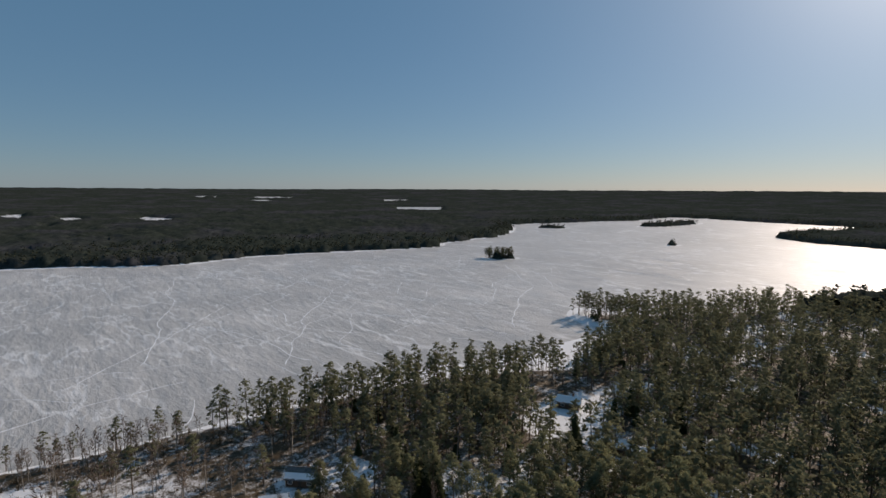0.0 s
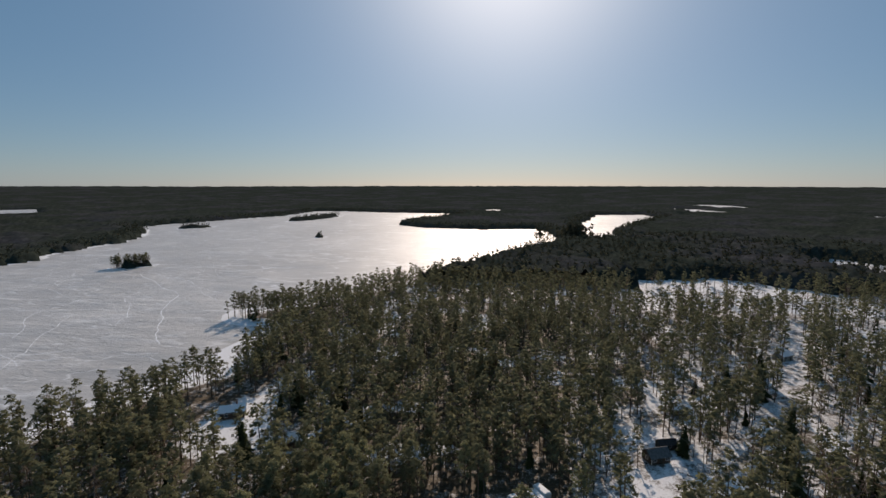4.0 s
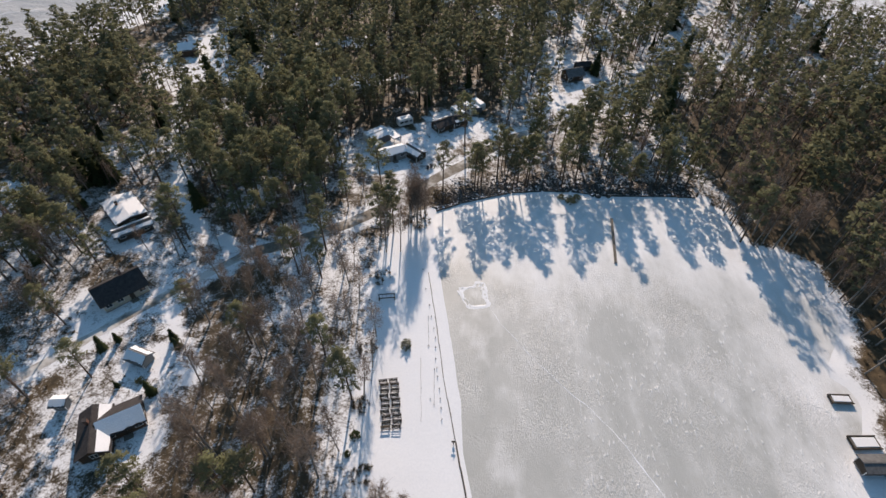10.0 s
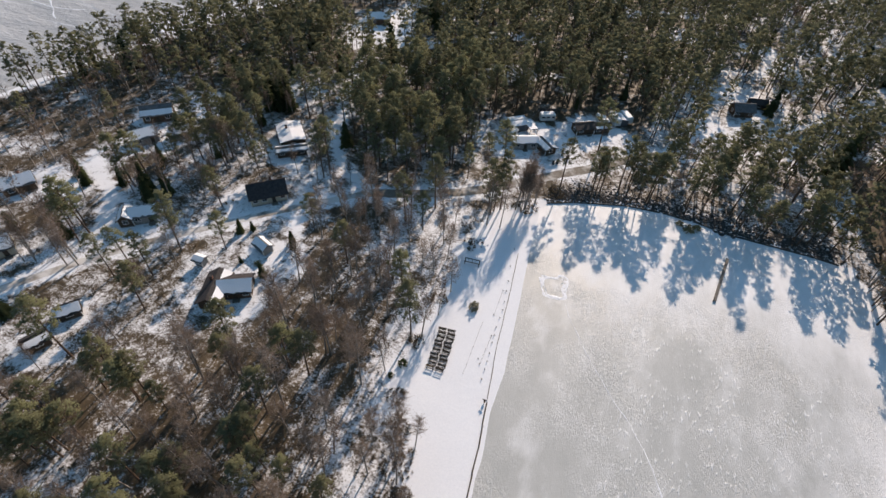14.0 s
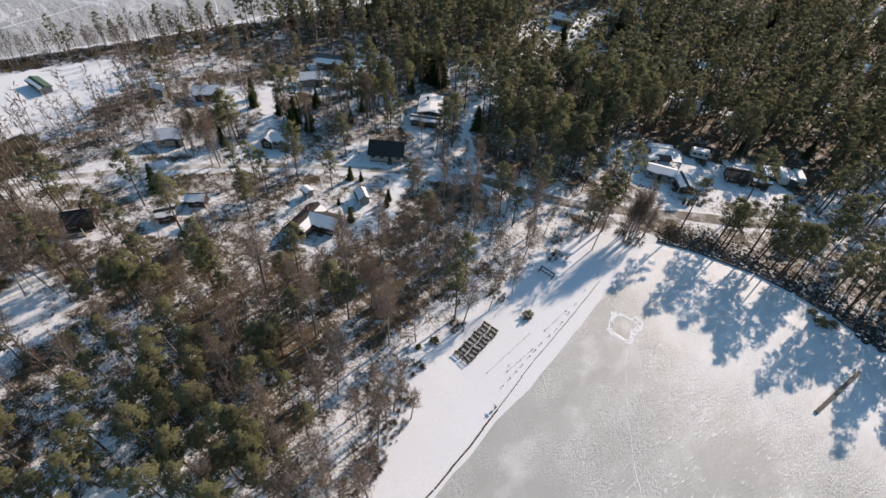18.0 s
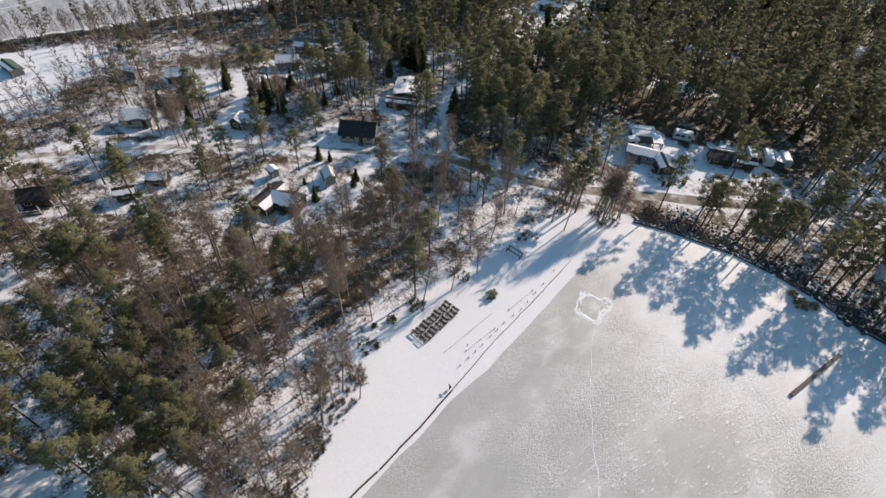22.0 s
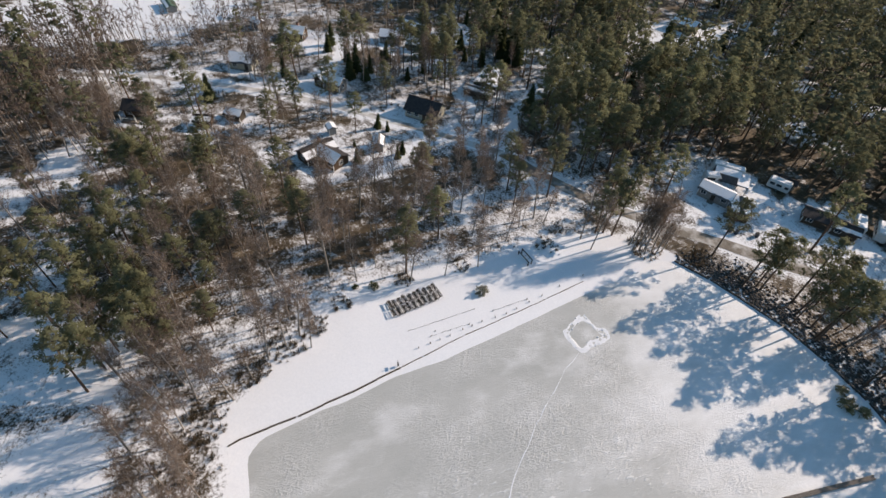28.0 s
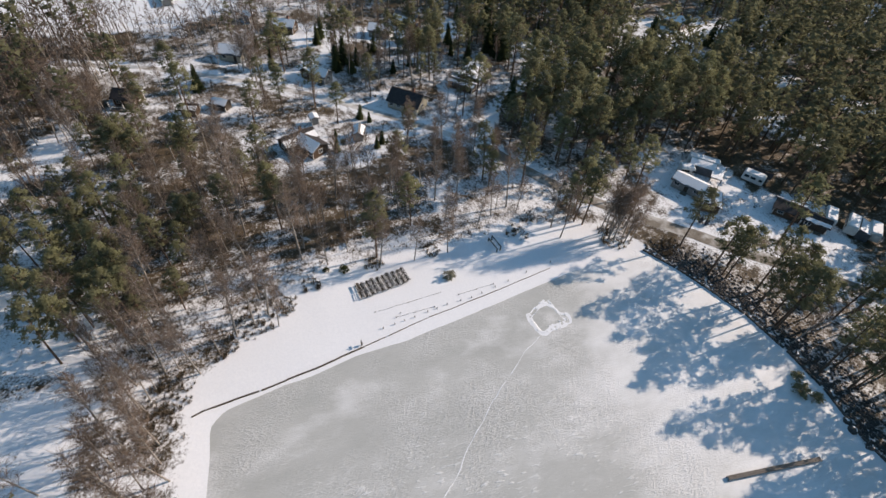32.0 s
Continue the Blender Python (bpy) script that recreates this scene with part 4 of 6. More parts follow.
def build_trees():
    px, py, rng = scatter(4.6, -262, -120, 400, 420, 3)
    dens, kind = woods(px, py, rng)
    keep = rng.uniform(size=px.size) < dens
    px, py, kind = px[keep], py[keep], kind[keep]
    # single trees of the beach's edge, and the firs by the cottages
    own = [(-4.4, 17.5, 2), (-7.2, 16.1, 2), (-5.9, 13.7, 2), (-7.8, 18.3, 2), (-4.4, 10.8, 2), (-2.2, 8.0, 2), (-12.1, 43.6, 2), (-12.8, 37.1, 2),
           (-12.2, 50.4, 2), (-9.4, 74, 2), (-13.2, 77.5, 0), (-11.6, 80.5, 0), (-14.5, 80, 0), (-12.6, 73.5, 2), (-6.5, 82, 2), (-7.5, 85, 2), (-5, 84, 2), (-4.6, 88, 2), (-8, 88.5, 2), (-49, 46, 1), (-50.5, 47.5, 1), (-61, 47, 1),
           (-63, 45, 1), (-56.5, 37.5, 1), (-95, 97, 1), (-92, 100, 1), (-97, 101, 1), (-89, 97, 1), (-88, 66, 1), (-50, 36.5, 1),
           (-100, 58, 1), (-98, 56, 1), (-113, 44, 1), (-108, 42, 1), (-96, 45, 0), (-93, 30, 0), (-96, 27, 1), (-110, 24, 1)]
    own += [(-93, 47, 1), (-90, 44.5, 1), (-95.5, 50, 0), (-88, 48.5, 1), (-97, 46.5, 0), (-92, 51, 1), (-84, 65, 0), (-86.5, 68, 0), (-82, 62.5, 0), (-88.5, 71, 0), (-85, 60, 1), (-90, 66, 0), (-91, 92.5, 1), (-88.5, 94, 1)]
    own += [(-172 + 3.4 * k, 289 + 1.2 * (k % 3) + 0.7 * k, 0) for k in range(12)] + [(-168 + 3.6 * k, 296 + 1.3 * (k % 4) + 1.5 * k, 0) for k in range(11)]
    own += [(-181.5 + 1.55 * k + math.sin(k * 2.3), 2 + 5.2 * k + 1.5 * math.sin(k * 1.3), 0 if k % 3 else 2) for k in range(11)]
    own += [(-178 + 0.33 * k + 4 * math.sin(k * 2.7), -14 + 1.5 * k + math.sin(k * 1.1), 2) for k in range(46)]
    own += [(-178 + 0.55 * k + 2 * math.sin(k * 3.1), -12 + 3.3 * k, 2) for k in range(20)]
    own += [(-18 + 2.6 * k + math.sin(k * 1.9), -5 + 3.5 * math.sin(k * 2.6), 0 if k < 3 else 2) for k in range(13)]
    own += [(-33 + 1.9 * k + 1.2 * math.sin(k * 2.2), -10 + 4.5 * math.sin(k * 1.7), 0) for k in range(15)]
    own += [(-4 + 2.9 * k, -1.5 + 1.6 * math.sin(k * 1.4), 2) for k in range(9)]
    own += [(9 + 7.0 * k + 1.6 * math.sin(k * 2.7), 99.8 + 1.2 * math.sin(k * 1.7) + min(0.6 * k, 2), 0) for k in range(9)]
    own += [(72.5 + 0.5 * math.sin(k * 2.1), 82 + 1.9 * k, 2 if k % 3 else 0) for k in range(8)] + [(75 + 2.3 * k, 80.5 + 0.8 * math.sin(k * 1.9), 2) for k in range(5)]
    own += [(87 + 0.8 * math.sin(k * 2.3), 60 + 3.1 * k, 2) for k in range(5)]
    for x, y in THICKETS:
        own += [(x + 1.3 * math.cos(k * 2.1), y + 1.3 * math.sin(k * 2.1), 2) for k in range(4)]
    for i, (cx, cy, rx, ry, turn) in enumerate(ISLANDS):
        if rx * ry < 300 and i != 3:
            for k in range(60 if i == 0 else 14):
                a, q = rng.uniform(0, 6.28), math.sqrt(rng.uniform()) * 0.78
                c, s = math.cos(radians(turn)), math.sin(radians(turn))
                u, w = math.cos(a) * q * rx, math.sin(a) * q * ry
                own.append((cx + u * c - w * s, cy + u * s + w * c, 0 if k % 3 else 2))
    # tall close birch wood beside the field
    bx, by, _ = scatter(4.0, -134, -58, -68, -15, 12)
    own += [(x, y, 0 if (3 * x + 7 * y) % 5 < 0.5 else 2) for x, y in zip(bx, by) if math.hypot(x + 85, y + 9.5) > 7 and (x + 152) ** 2 / 484 + (y + 26) ** 2 / 1600 > 0.8]
    ox, oy, ok = (np.array(c) for c in zip(*own))
    px, py, kind = np.r_[px, ox], np.r_[py, oy], np.r_[kind, ok.astype(int)]
    n = px.size
    pz = height(px, py)
    size = rng.uniform(0.72, 1.18, n)
    size[kind == 1] *= rng.uniform(0.5, 1.05, (kind == 1).sum())
    size[kind == 2] *= rng.uniform(0.75, 1.1, (kind == 2).sum())
    size[(kind == 1) & (px < -45) & (py < 92)] *= 0.62
    size[(kind == 0) & (py > 112)] *= 1.06
    size[(px > 72) & (py < 140)] *= 1.15
    size[(px < -62) & (py < -12)] *= 1.12
    size[(px > -62) & (px < -14) & (py < 30) & (kind == 2)] *= 1.15
    bank = (px > -14) & (px < 72) & (py > 97) & (py < 113) & (kind == 0)
    size[bank] *= 0.96
    dense = (px < -27) & (px > -72) & (py > 84) & (py < 150)
    size[dense] *= 1.12
    size[(px < -8) & (px > -62) & (py < 8) & (kind == 0)] *= 0.80
    size[(px < -45) & (px > -62) & (py < 50) & (py > 30) & (kind == 1)] *= 0.55
    size[(px < -150) & (py > -40) & (py < 62)] *= 0.74
    island = (px < -280) & (py > 400)
    size[island] *= 0.8
    far_small = (px < -280) & (py > 600)
    size[far_small] *= 0.75
    turn = rng.uniform(0, 6.28, n)
    near = np.hypot((px + 12) * 0.95, py - 52)
    makers = (pine, spruce, birch)
    names = ("pine_tree", "spruce_tree", "birch_tree")
    labels = ("tall Scots pine with bare trunk and uneven green crown in snow", "dark green spruce with branches down to the snow",
              "leafless birch with fine brown twigs in the snow")
    cats = ("pine", "spruce", "birch")
    crowns = (NEEDLES, SPRUCE, TWIGS)
    barks = (BARK, BARK, BIRCH)
    counts = (300, 120, 300)
    for k in range(3):
        rich = [makers[k](11 * k + s) for s in range(6 if k != 1 else 3)]
        lean = [makers[k](50 + 11 * k + s, 0.5) for s in range(5 if k != 1 else 3)]
        thin = [pine(150 + s, 0.3) for s in range(4)] if k == 0 else []
        meshes = [(tri_mesh("trunk", a, b, barks[k]), tri_mesh("crown", c, d, crowns[k], normals=e)) for a, b, c, d, e in rich]
        mine = np.where(kind == k)[0]
        mine = mine[np.argsort(near[mine])]
        for c, i in enumerate(mine[: counts[k]]):
            t, w = meshes[c % len(meshes)]
            m = Matrix.LocRotScale((px[i], py[i], pz[i]), Euler((rng.normal() * 0.025, rng.normal() * 0.025, turn[i])), (size[i] * rng.uniform(0.9, 1.1), size[i] * rng.uniform(0.9, 1.1), size[i]))
            e = empty(names[k], m, labels[k], cats[k], names[k].replace("_tree", "s") + " of the wood")
            part("trunk", t, None, e)
            part("crown", w, None, e)
        rest = mine[counts[k] :]
        for what, (iv, jf), mat in (("trunks", (0, 1), barks[k]), ("crowns", (2, 3), crowns[k])):
            allv, allf, alln, base = [], [], [], 0
            far = int(len(rest) * 0.55) if k == 0 else len(rest)
            for s, src in enumerate(lean + thin):
                sel = rest[:far][s :: len(lean)] if s < len(lean) else rest[far:][s - len(lean) :: len(thin)]
                if not len(sel):
                    continue
                v, f = src[iv], src[jf]
                c, sn = np.cos(turn[sel]), np.sin(turn[sel])
                vx = (v[None, :, 0] * c[:, None] - v[None, :, 1] * sn[:, None]) * size[sel, None] + px[sel, None]
                vy = (v[None, :, 0] * sn[:, None] + v[None, :, 1] * c[:, None]) * size[sel, None] + py[sel, None]
                vz = v[None, :, 2] * size[sel, None] + pz[sel, None]
                allv.append(np.stack([vx, vy, vz], -1).reshape(-1, 3))
                if what == "crowns":
                    q = src[4]
                    nz = np.broadcast_to(q[None, :, 2], vx.shape)
                    alln.append(np.stack([q[None, :, 0] * c[:, None] - q[None, :, 1] * sn[:, None], q[None, :, 0] * sn[:, None] + q[None, :, 1] * c[:, None], nz], -1).reshape(-1, 3))
                off = base + np.arange(len(sel))[:, None, None] * len(v)
                allf.append((f[None] + off).reshape(-1, 3))
                base += len(sel) * len(v)
            if base:
                kindname = names[k].replace("_tree", "")
                ob = new(f"{kindname}_wood_{what}", tri_mesh("wood", np.concatenate(allv), np.concatenate(allf), mat, normals=np.concatenate(alln) if alln else None))
                tagged(ob, f"{what} of a wood of many {kindname} trees farther off", "woods", kind="stuff")
    print("trees", n, [(kind == k).sum() for k in range(3)])


def build_shrubs():
    px, py, rng = scatter(1.9, -192, -45, 110, 130, 8)
    b = bareness(px, py)
    d_pond, d_lake = shore(px, py)
    keep = (rng.uniform(size=px.size) < np.clip(b - 0.25, 0, 1) * 0.7) & (d_pond > 1) & (d_lake > 1) & (along(px, py, ROAD_LINE) > 3.2)
    for x, y, r in KEEP_OFF:
        keep &= np.hypot(px - x, py - y) > r * 0.9
    px, py = px[keep], py[keep]
    # scrub round the birches at the south end of the beach and along its back
    for cx, cy, r, n in ((-6, 14, 3.2, 60), (-8.5, 18.5, 2.6, 40), (-3, 8.5, 2.6, 45), (3, 1, 3.5, 80), (8, -2, 4, 90), (-11.5, 24, 1.8, 25), (-13.5, 36, 2, 30), (-13.8, 47, 2, 30), (-13, 66, 2.4, 30), (-6.5, 85, 3.5, 60), (-1, 94, 3, 50)):
        a, q = rng.uniform(0, 6.28, n), np.sqrt(rng.uniform(size=n)) * r
        px, py = np.r_[px, cx + q * np.cos(a)], np.r_[py, cy + q * np.sin(a)]
    pz = height(px, py)
    s = rng.uniform(0.35, 1.0, px.size) * np.where(px < -150, 2.2, 1.0)
    allv, allf, base = [], [], 0
    for k in range(4):
        v, f = shrub(90 + k)
        sel = np.arange(k, px.size, 4)
        p = v[None] * s[sel, None, None] + np.stack([px[sel], py[sel], pz[sel]], -1)[:, None]
        allv.append(p.reshape(-1, 3))
        allf.append((f[None] + base + np.arange(len(sel))[:, None, None] * len(v)).reshape(-1, 3))
        base += len(sel) * len(v)
    ob = new("undergrowth", tri_mesh("undergrowth", np.concatenate(allv), np.concatenate(allf), SHRUB))
    tagged(ob, "low brown heather and dry shrubs sticking out of snow", "undergrowth", kind="stuff")


def far_open(px, py):
    """Open fields and bogs of the far country."""
    m = np.zeros(px.shape, bool)
    for cx, cy, rx, ry in ((-1400, 305, 130, 44), (-1500, 150, 115, 30), (-1740, 50, 135, 30), (-3010, 1275, 130, 150), (-3250, 980, 120, 90), (235, 290, 44, 46), (335, 525, 48, 80),
                           (450, 530, 40, 80), (165, 430, 66, 36), (560, 1660, 60, 190), (-80, 1600, 40, 110), (-2700, 1100, 150, 70), (-2350, 1750, 120, 120), (760, 2000, 90, 190), (900, 1350, 50, 130)):
        m |= np.hypot((px - cx) / rx, (py - cy) / ry) + 0.5 * lumps(px, py, 45, 3) < 1
    return m


def build_far_woods():
    rng = np.random.RandomState(21)
    x, y, quads, cell = polar(395, 7, 396, 0.013, 4890, 0.46, 2.0, 0.0, 30.0)
    d_pond, d_lake = shore(x, y)
    near_box = (x > -262) & (x < 400) & (y > -120) & (y < 420)
    wood = (np.minimum(d_pond, d_lake) > 3) & ~far_open(x, y) & ~near_box
    holes = lumps(x, y, 90, 3) > 0.62
    wood &= ~holes
    top = 6.5 + 3.0 * lumps(x, y, 60, 3) + rng.uniform(-2.8, 2.8, x.size) + 1.6 * lumps(x, y, 14, 2)
    top += 4.0 * ((x > -150) & (x < 420) & (y < 800))
    z = height(x, y, cell) + np.where(wood, top, -0.6)
    keep = wood[quads].any(1)
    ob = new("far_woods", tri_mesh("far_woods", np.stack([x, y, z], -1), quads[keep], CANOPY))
    tagged(ob, "endless dark pine and birch woods, haze-tinted in colour, reaching the horizon", "woods", kind="stuff")
    # low-detail single trees along the lake's shores and over the nearer canopy
    px, py, rng = scatter(6.5, -760, -160, 420, 1560, 31)
    d_pond, d_lake = shore(px, py)
    r = np.hypot(px, py)
    inbox = (px > -262) & (px < 400) & (py > -120) & (py < 420)
    ang = np.degrees(np.arctan2(px, py))
    edge = (d_lake > 1.5) & (d_lake < 34)
    p = np.where(edge, 0.75, np.where(r < 800, np.where(px > -150, 0.62, 0.36), 0.0))
    keep = (d_lake > 1.5) & ~inbox & (rng.uniform(size=px.size) < p) & (ang > -115) & (ang < 50) & (~far_open(px, py) | (rng.uniform(size=px.size) < 0.3))
    px, py = px[keep], py[keep]
    # two clumps of tall trees at the strait
    for cx, cy, r, n in ((36, 741, 13, 16), (77, 752, 20, 34)):
        a, q = rng.uniform(0, 6.28, n), np.sqrt(rng.uniform(size=n)) * r
        px, py = np.r_[px, cx + q * np.cos(a)], np.r_[py, cy + q * np.sin(a)]
    pz = height(px, py)
    forms = []
    for s in range(5):
        q = np.random.RandomState(70 + s)
        v, f = [], []
        for k, (hh, rad) in enumerate(((5.0, 1.4), (6.8, 1.5), (8.6, 1.3), (10.2, 0.7))):
            a = k * 2.3 + q.uniform(0, 2)
            leafy(q, v, f, np.array([math.cos(a) * rad * 0.6, math.sin(a) * rad * 0.6, hh]), rad, 5, 0.7, 2.1)
        tube(v, f, (0, 0, -0.5), (0, 0, 9), 0.22, 0.08, 3)
        forms.append((np.array(v), np.array(f)))
    s = rng.uniform(0.6, 1.1, px.size) * np.where((px > -150) & (py < 800), 1.4, 1.0)
    strait = (np.hypot(px - 37, py - 755) < 16) | (np.hypot(px - 80, py - 750) < 26)
    s[strait] *= 1.7
    allv, allf, base = [], [], 0
    for k, (v, f) in enumerate(forms):
        sel = np.arange(k, px.size, 5)
        pts = v[None] * s[sel, None, None] + np.stack([px[sel], py[sel], pz[sel]], -1)[:, None]
        allv.append(pts.reshape(-1, 3))
        allf.append((f[None] + base + np.arange(len(sel))[:, None, None] * len(v)).reshape(-1, 3))
        base += len(sel) * len(v)
    ob = new("shore_woods", tri_mesh("shore_woods", np.concatenate(allv), np.concatenate(allf), CANOPY_TREES))
    tagged(ob, "dark woods of pines along the far shores", "woods", kind="stuff")
    print("far trees", px.size)


CANOPY_TREES = leaf_material("far_tree_needles", (0.032, 0.035, 0.025), (0.064, 0.068, 0.046), (0.105, 0.105, 0.075), 0.25)

# ---- houses ----


def window(parent, x, y, z, w, h, side, trim):
    """A framed pane on a wall that faces along side (a unit vector)."""
    sx, sy = side
    bm = bmesh.new()
    t = 0.08

    def slab(u0, z0, u1, z1, d0, d1):
        if abs(sx) > 0.5:
            box(bm, x + sx * d0, y + u0, z0, x + sx * d1, y + u1, z1)
        else:
            box(bm, x + u0, y + sy * d0, z0, x + u1, y + sy * d1, z1)

    slab(-w / 2 - t, z, -w / 2, z + h, -0.02, 0.06)
    slab(w / 2, z, w / 2 + t, z + h, -0.02, 0.06)
    slab(-w / 2 - t, z - t, w / 2 + t, z, -0.02, 0.07)
    slab(-w / 2 - t, z + h, w / 2 + t, z + h + t, -0.02, 0.06)
    slab(-0.03, z, 0.03, z + h, -0.02, 0.05)
    frame_ob = part("window", bm, trim, parent)
    bm = bmesh.new()
    slab(-w / 2, z, w / 2, z + h, -0.02, 0.025)
    part("pane", bm, GLASS, frame_ob)


def gable(bm, L, W, z0, eave, ridge):
    v = [bm.verts.new(p) for p in ((-L / 2, -W / 2, z0), (L / 2, -W / 2, z0), (L / 2, W / 2, z0), (-L / 2, W / 2, z0), (-L / 2, -W / 2, eave), (L / 2, -W / 2, eave),
                                   (L / 2, W / 2, eave), (-L / 2, W / 2, eave), (-L / 2, 0, ridge), (L / 2, 0, ridge))]
    for q in ((0, 1, 5, 4), (2, 3, 7, 6), (1, 2, 6, 9, 5), (3, 0, 4, 8, 7), (4, 5, 9, 8), (6, 7, 8, 9), (3, 2, 1, 0)):
        bm.faces.new([v[i] for i in q])


def slope(L, W, eave, ridge, sign, over=0.45, thick=0.14, lift=0.0, trim_top=0.0, seed=0, ragged=False):
    """One roof slope as a slab. sign: which side of the ridge."""
    bm = bmesh.new()
    rise = (ridge - eave) / (W / 2)
    y1, zl = W / 2 + over, eave - rise * over
    rng = random.Random(seed)
    n = 10 if ragged else 1
    x0, x1 = -L / 2 - over, L / 2 + over
    low = [(x0 + (x1 - x0) * i / n, (y1 - (rng.uniform(0, 0.35) if ragged else 0))) for i in range(n + 1)]
    pts = [(x, y, ridge - rise * y) for x, y in low] + [(x1, trim_top, ridge - rise * trim_top), (x0, trim_top, ridge - rise * trim_top)]
    bottom = [bm.verts.new((x, sign * y, z + lift)) for x, y, z in pts]
    topv = [bm.verts.new((x, sign * y, z + lift + thick)) for x, y, z in pts]
    k = len(pts)
    bm.faces.new(topv if sign < 0 else topv[::-1])
    bm.faces.new(bottom[::-1] if sign < 0 else bottom)
    for i in range(k):
        j = (i + 1) % k
        q = [bottom[i], bottom[j], topv[j], topv[i]]
        bm.faces.new(q if sign < 0 else q[::-1])
    bmesh.ops.recalc_face_normals(bm, faces=bm.faces)
    return bm


def cottage(name, x, y, L, W, angle, wall, roof, label, eave=2.4, ridge=None, snow=(1, 1), chimney=False, windows=2, trim=None, porch=False):
    """A timber house with a gable roof, framed windows, a door and snow left on some slopes."""
    ridge = ridge or eave + W * 0.27
    trim = trim or WHITE_TRIM
    e = empty(name, pose(x, y, z_at(x, y), 0, 0, angle), label, "house" if L > 5 else "shed")
    bm = bmesh.new()
    gable(bm, L, W, 0.25, eave, ridge)
    part("wall", bm, wall, e)
    part("foundation", boxes((-L / 2 + 0.06, -W / 2 + 0.06, -0.9, L / 2 - 0.06, W / 2 - 0.06, 0.3)), STONE, e)
    for sign, s in ((-1, snow[0]), (1, snow[1])):
        part("roof", slope(L, W, eave, ridge, sign), roof, e)
        if s:
            part("snow", slope(L, W, eave, ridge, sign, over=0.36, thick=0.12, lift=0.15, trim_top=0.0 if s > 0.9 else W * (0.5 - 0.5 * s), seed=int(x * 7 + y), ragged=True), SNOW_ROOF, e, "lying snow")
    part("ridge_cap", boxes((-L / 2 - 0.45, -0.12, ridge + 0.13, L / 2 + 0.45, 0.12, ridge + 0.2)), roof, e)
    for sx in (-1, 1):
        part("corner_board", boxes(*[(sx * L / 2 - 0.07, sy * W / 2 - 0.07, 0.26, sx * L / 2 + 0.07, sy * W / 2 + 0.07, eave - 0.05) for sy in (-1,)]), trim, e)
        part("corner_board", boxes(*[(sx * L / 2 - 0.07, sy * W / 2 - 0.07, 0.26, sx * L / 2 + 0.07, sy * W / 2 + 0.07, eave - 0.05) for sy in (1,)]), trim, e)
    for k in range(windows):
        u = (k + 0.5) / windows * L - L / 2
        for sy in (-1, 1):
            if k == windows // 2 and sy == -1 and windows > 1:
                continue
            window(e, u, sy * W / 2, 1.05, min(1.1, L / windows * 0.5), eave - 1.55 if eave > 2.2 else 0.7, (0, sy), trim)
    if windows > 1:
        u = (windows // 2 + 0.5) / windows * L - L / 2
        d = part("door", boxes((u - 0.45, -W / 2 - 0.05, 0.3, u + 0.45, -W / 2 + 0.03, 2.2), bevel=0.01), DARK_TIMBER, e)
        part("door_handle", boxes((u + 0.32, -W / 2 - 0.1, 1.2, u + 0.36, -W / 2 - 0.05, 1.3)), STONE, d)
        part("step", boxes((u - 0.7, -W / 2 - 0.9, -0.2, u + 0.7, -W / 2, 0.2)), TIMBER, e)
        window(e, L / 2, 0, 1.05, 1.0, 0.95, (1, 0), trim)
        window(e, -L / 2, 0, 1.05, 1.0, 0.95, (-1, 0), trim)
    if chimney:
        c = part("chimney", boxes((L * 0.12, W * 0.08, ridge - 0.5, L * 0.12 + 0.6, W * 0.08 + 0.6, ridge + 0.9), bevel=0.02), BRICK, e)
        part("chimney_cap", boxes((L * 0.12 - 0.06, W * 0.08 - 0.06, ridge + 0.9, L * 0.12 + 0.66, W * 0.08 + 0.66, ridge + 0.98)), DARK_ROOF, c)
    if porch:
        part("deck", boxes((-L / 2, -W / 2 - 2.2, -0.3, L * 0.2, -W / 2 - 0.05, 0.22)), TIMBER, e)
        for u in (-L / 2 + 0.1, L * 0.2 - 0.1):
            part("porch_post", boxes((u - 0.06, -W / 2 - 2.15, 0.2, u + 0.06, -W / 2 - 2.03, 2.2)), trim, e)
        part("porch_rail", boxes((-L / 2, -W / 2 - 2.14, 1.0, L * 0.2, -W / 2 - 2.06, 1.08)), trim, e)
    return e


def joined(house, wing):
    """Makes a wing's parts those of the house."""
    for ob in list(wing.children):
        ob.parent = house
        ob.matrix_basis = house.matrix_basis.inverted() @ wing.matrix_basis @ ob.matrix_basis
    bpy.data.objects.remove(wing)
    return house


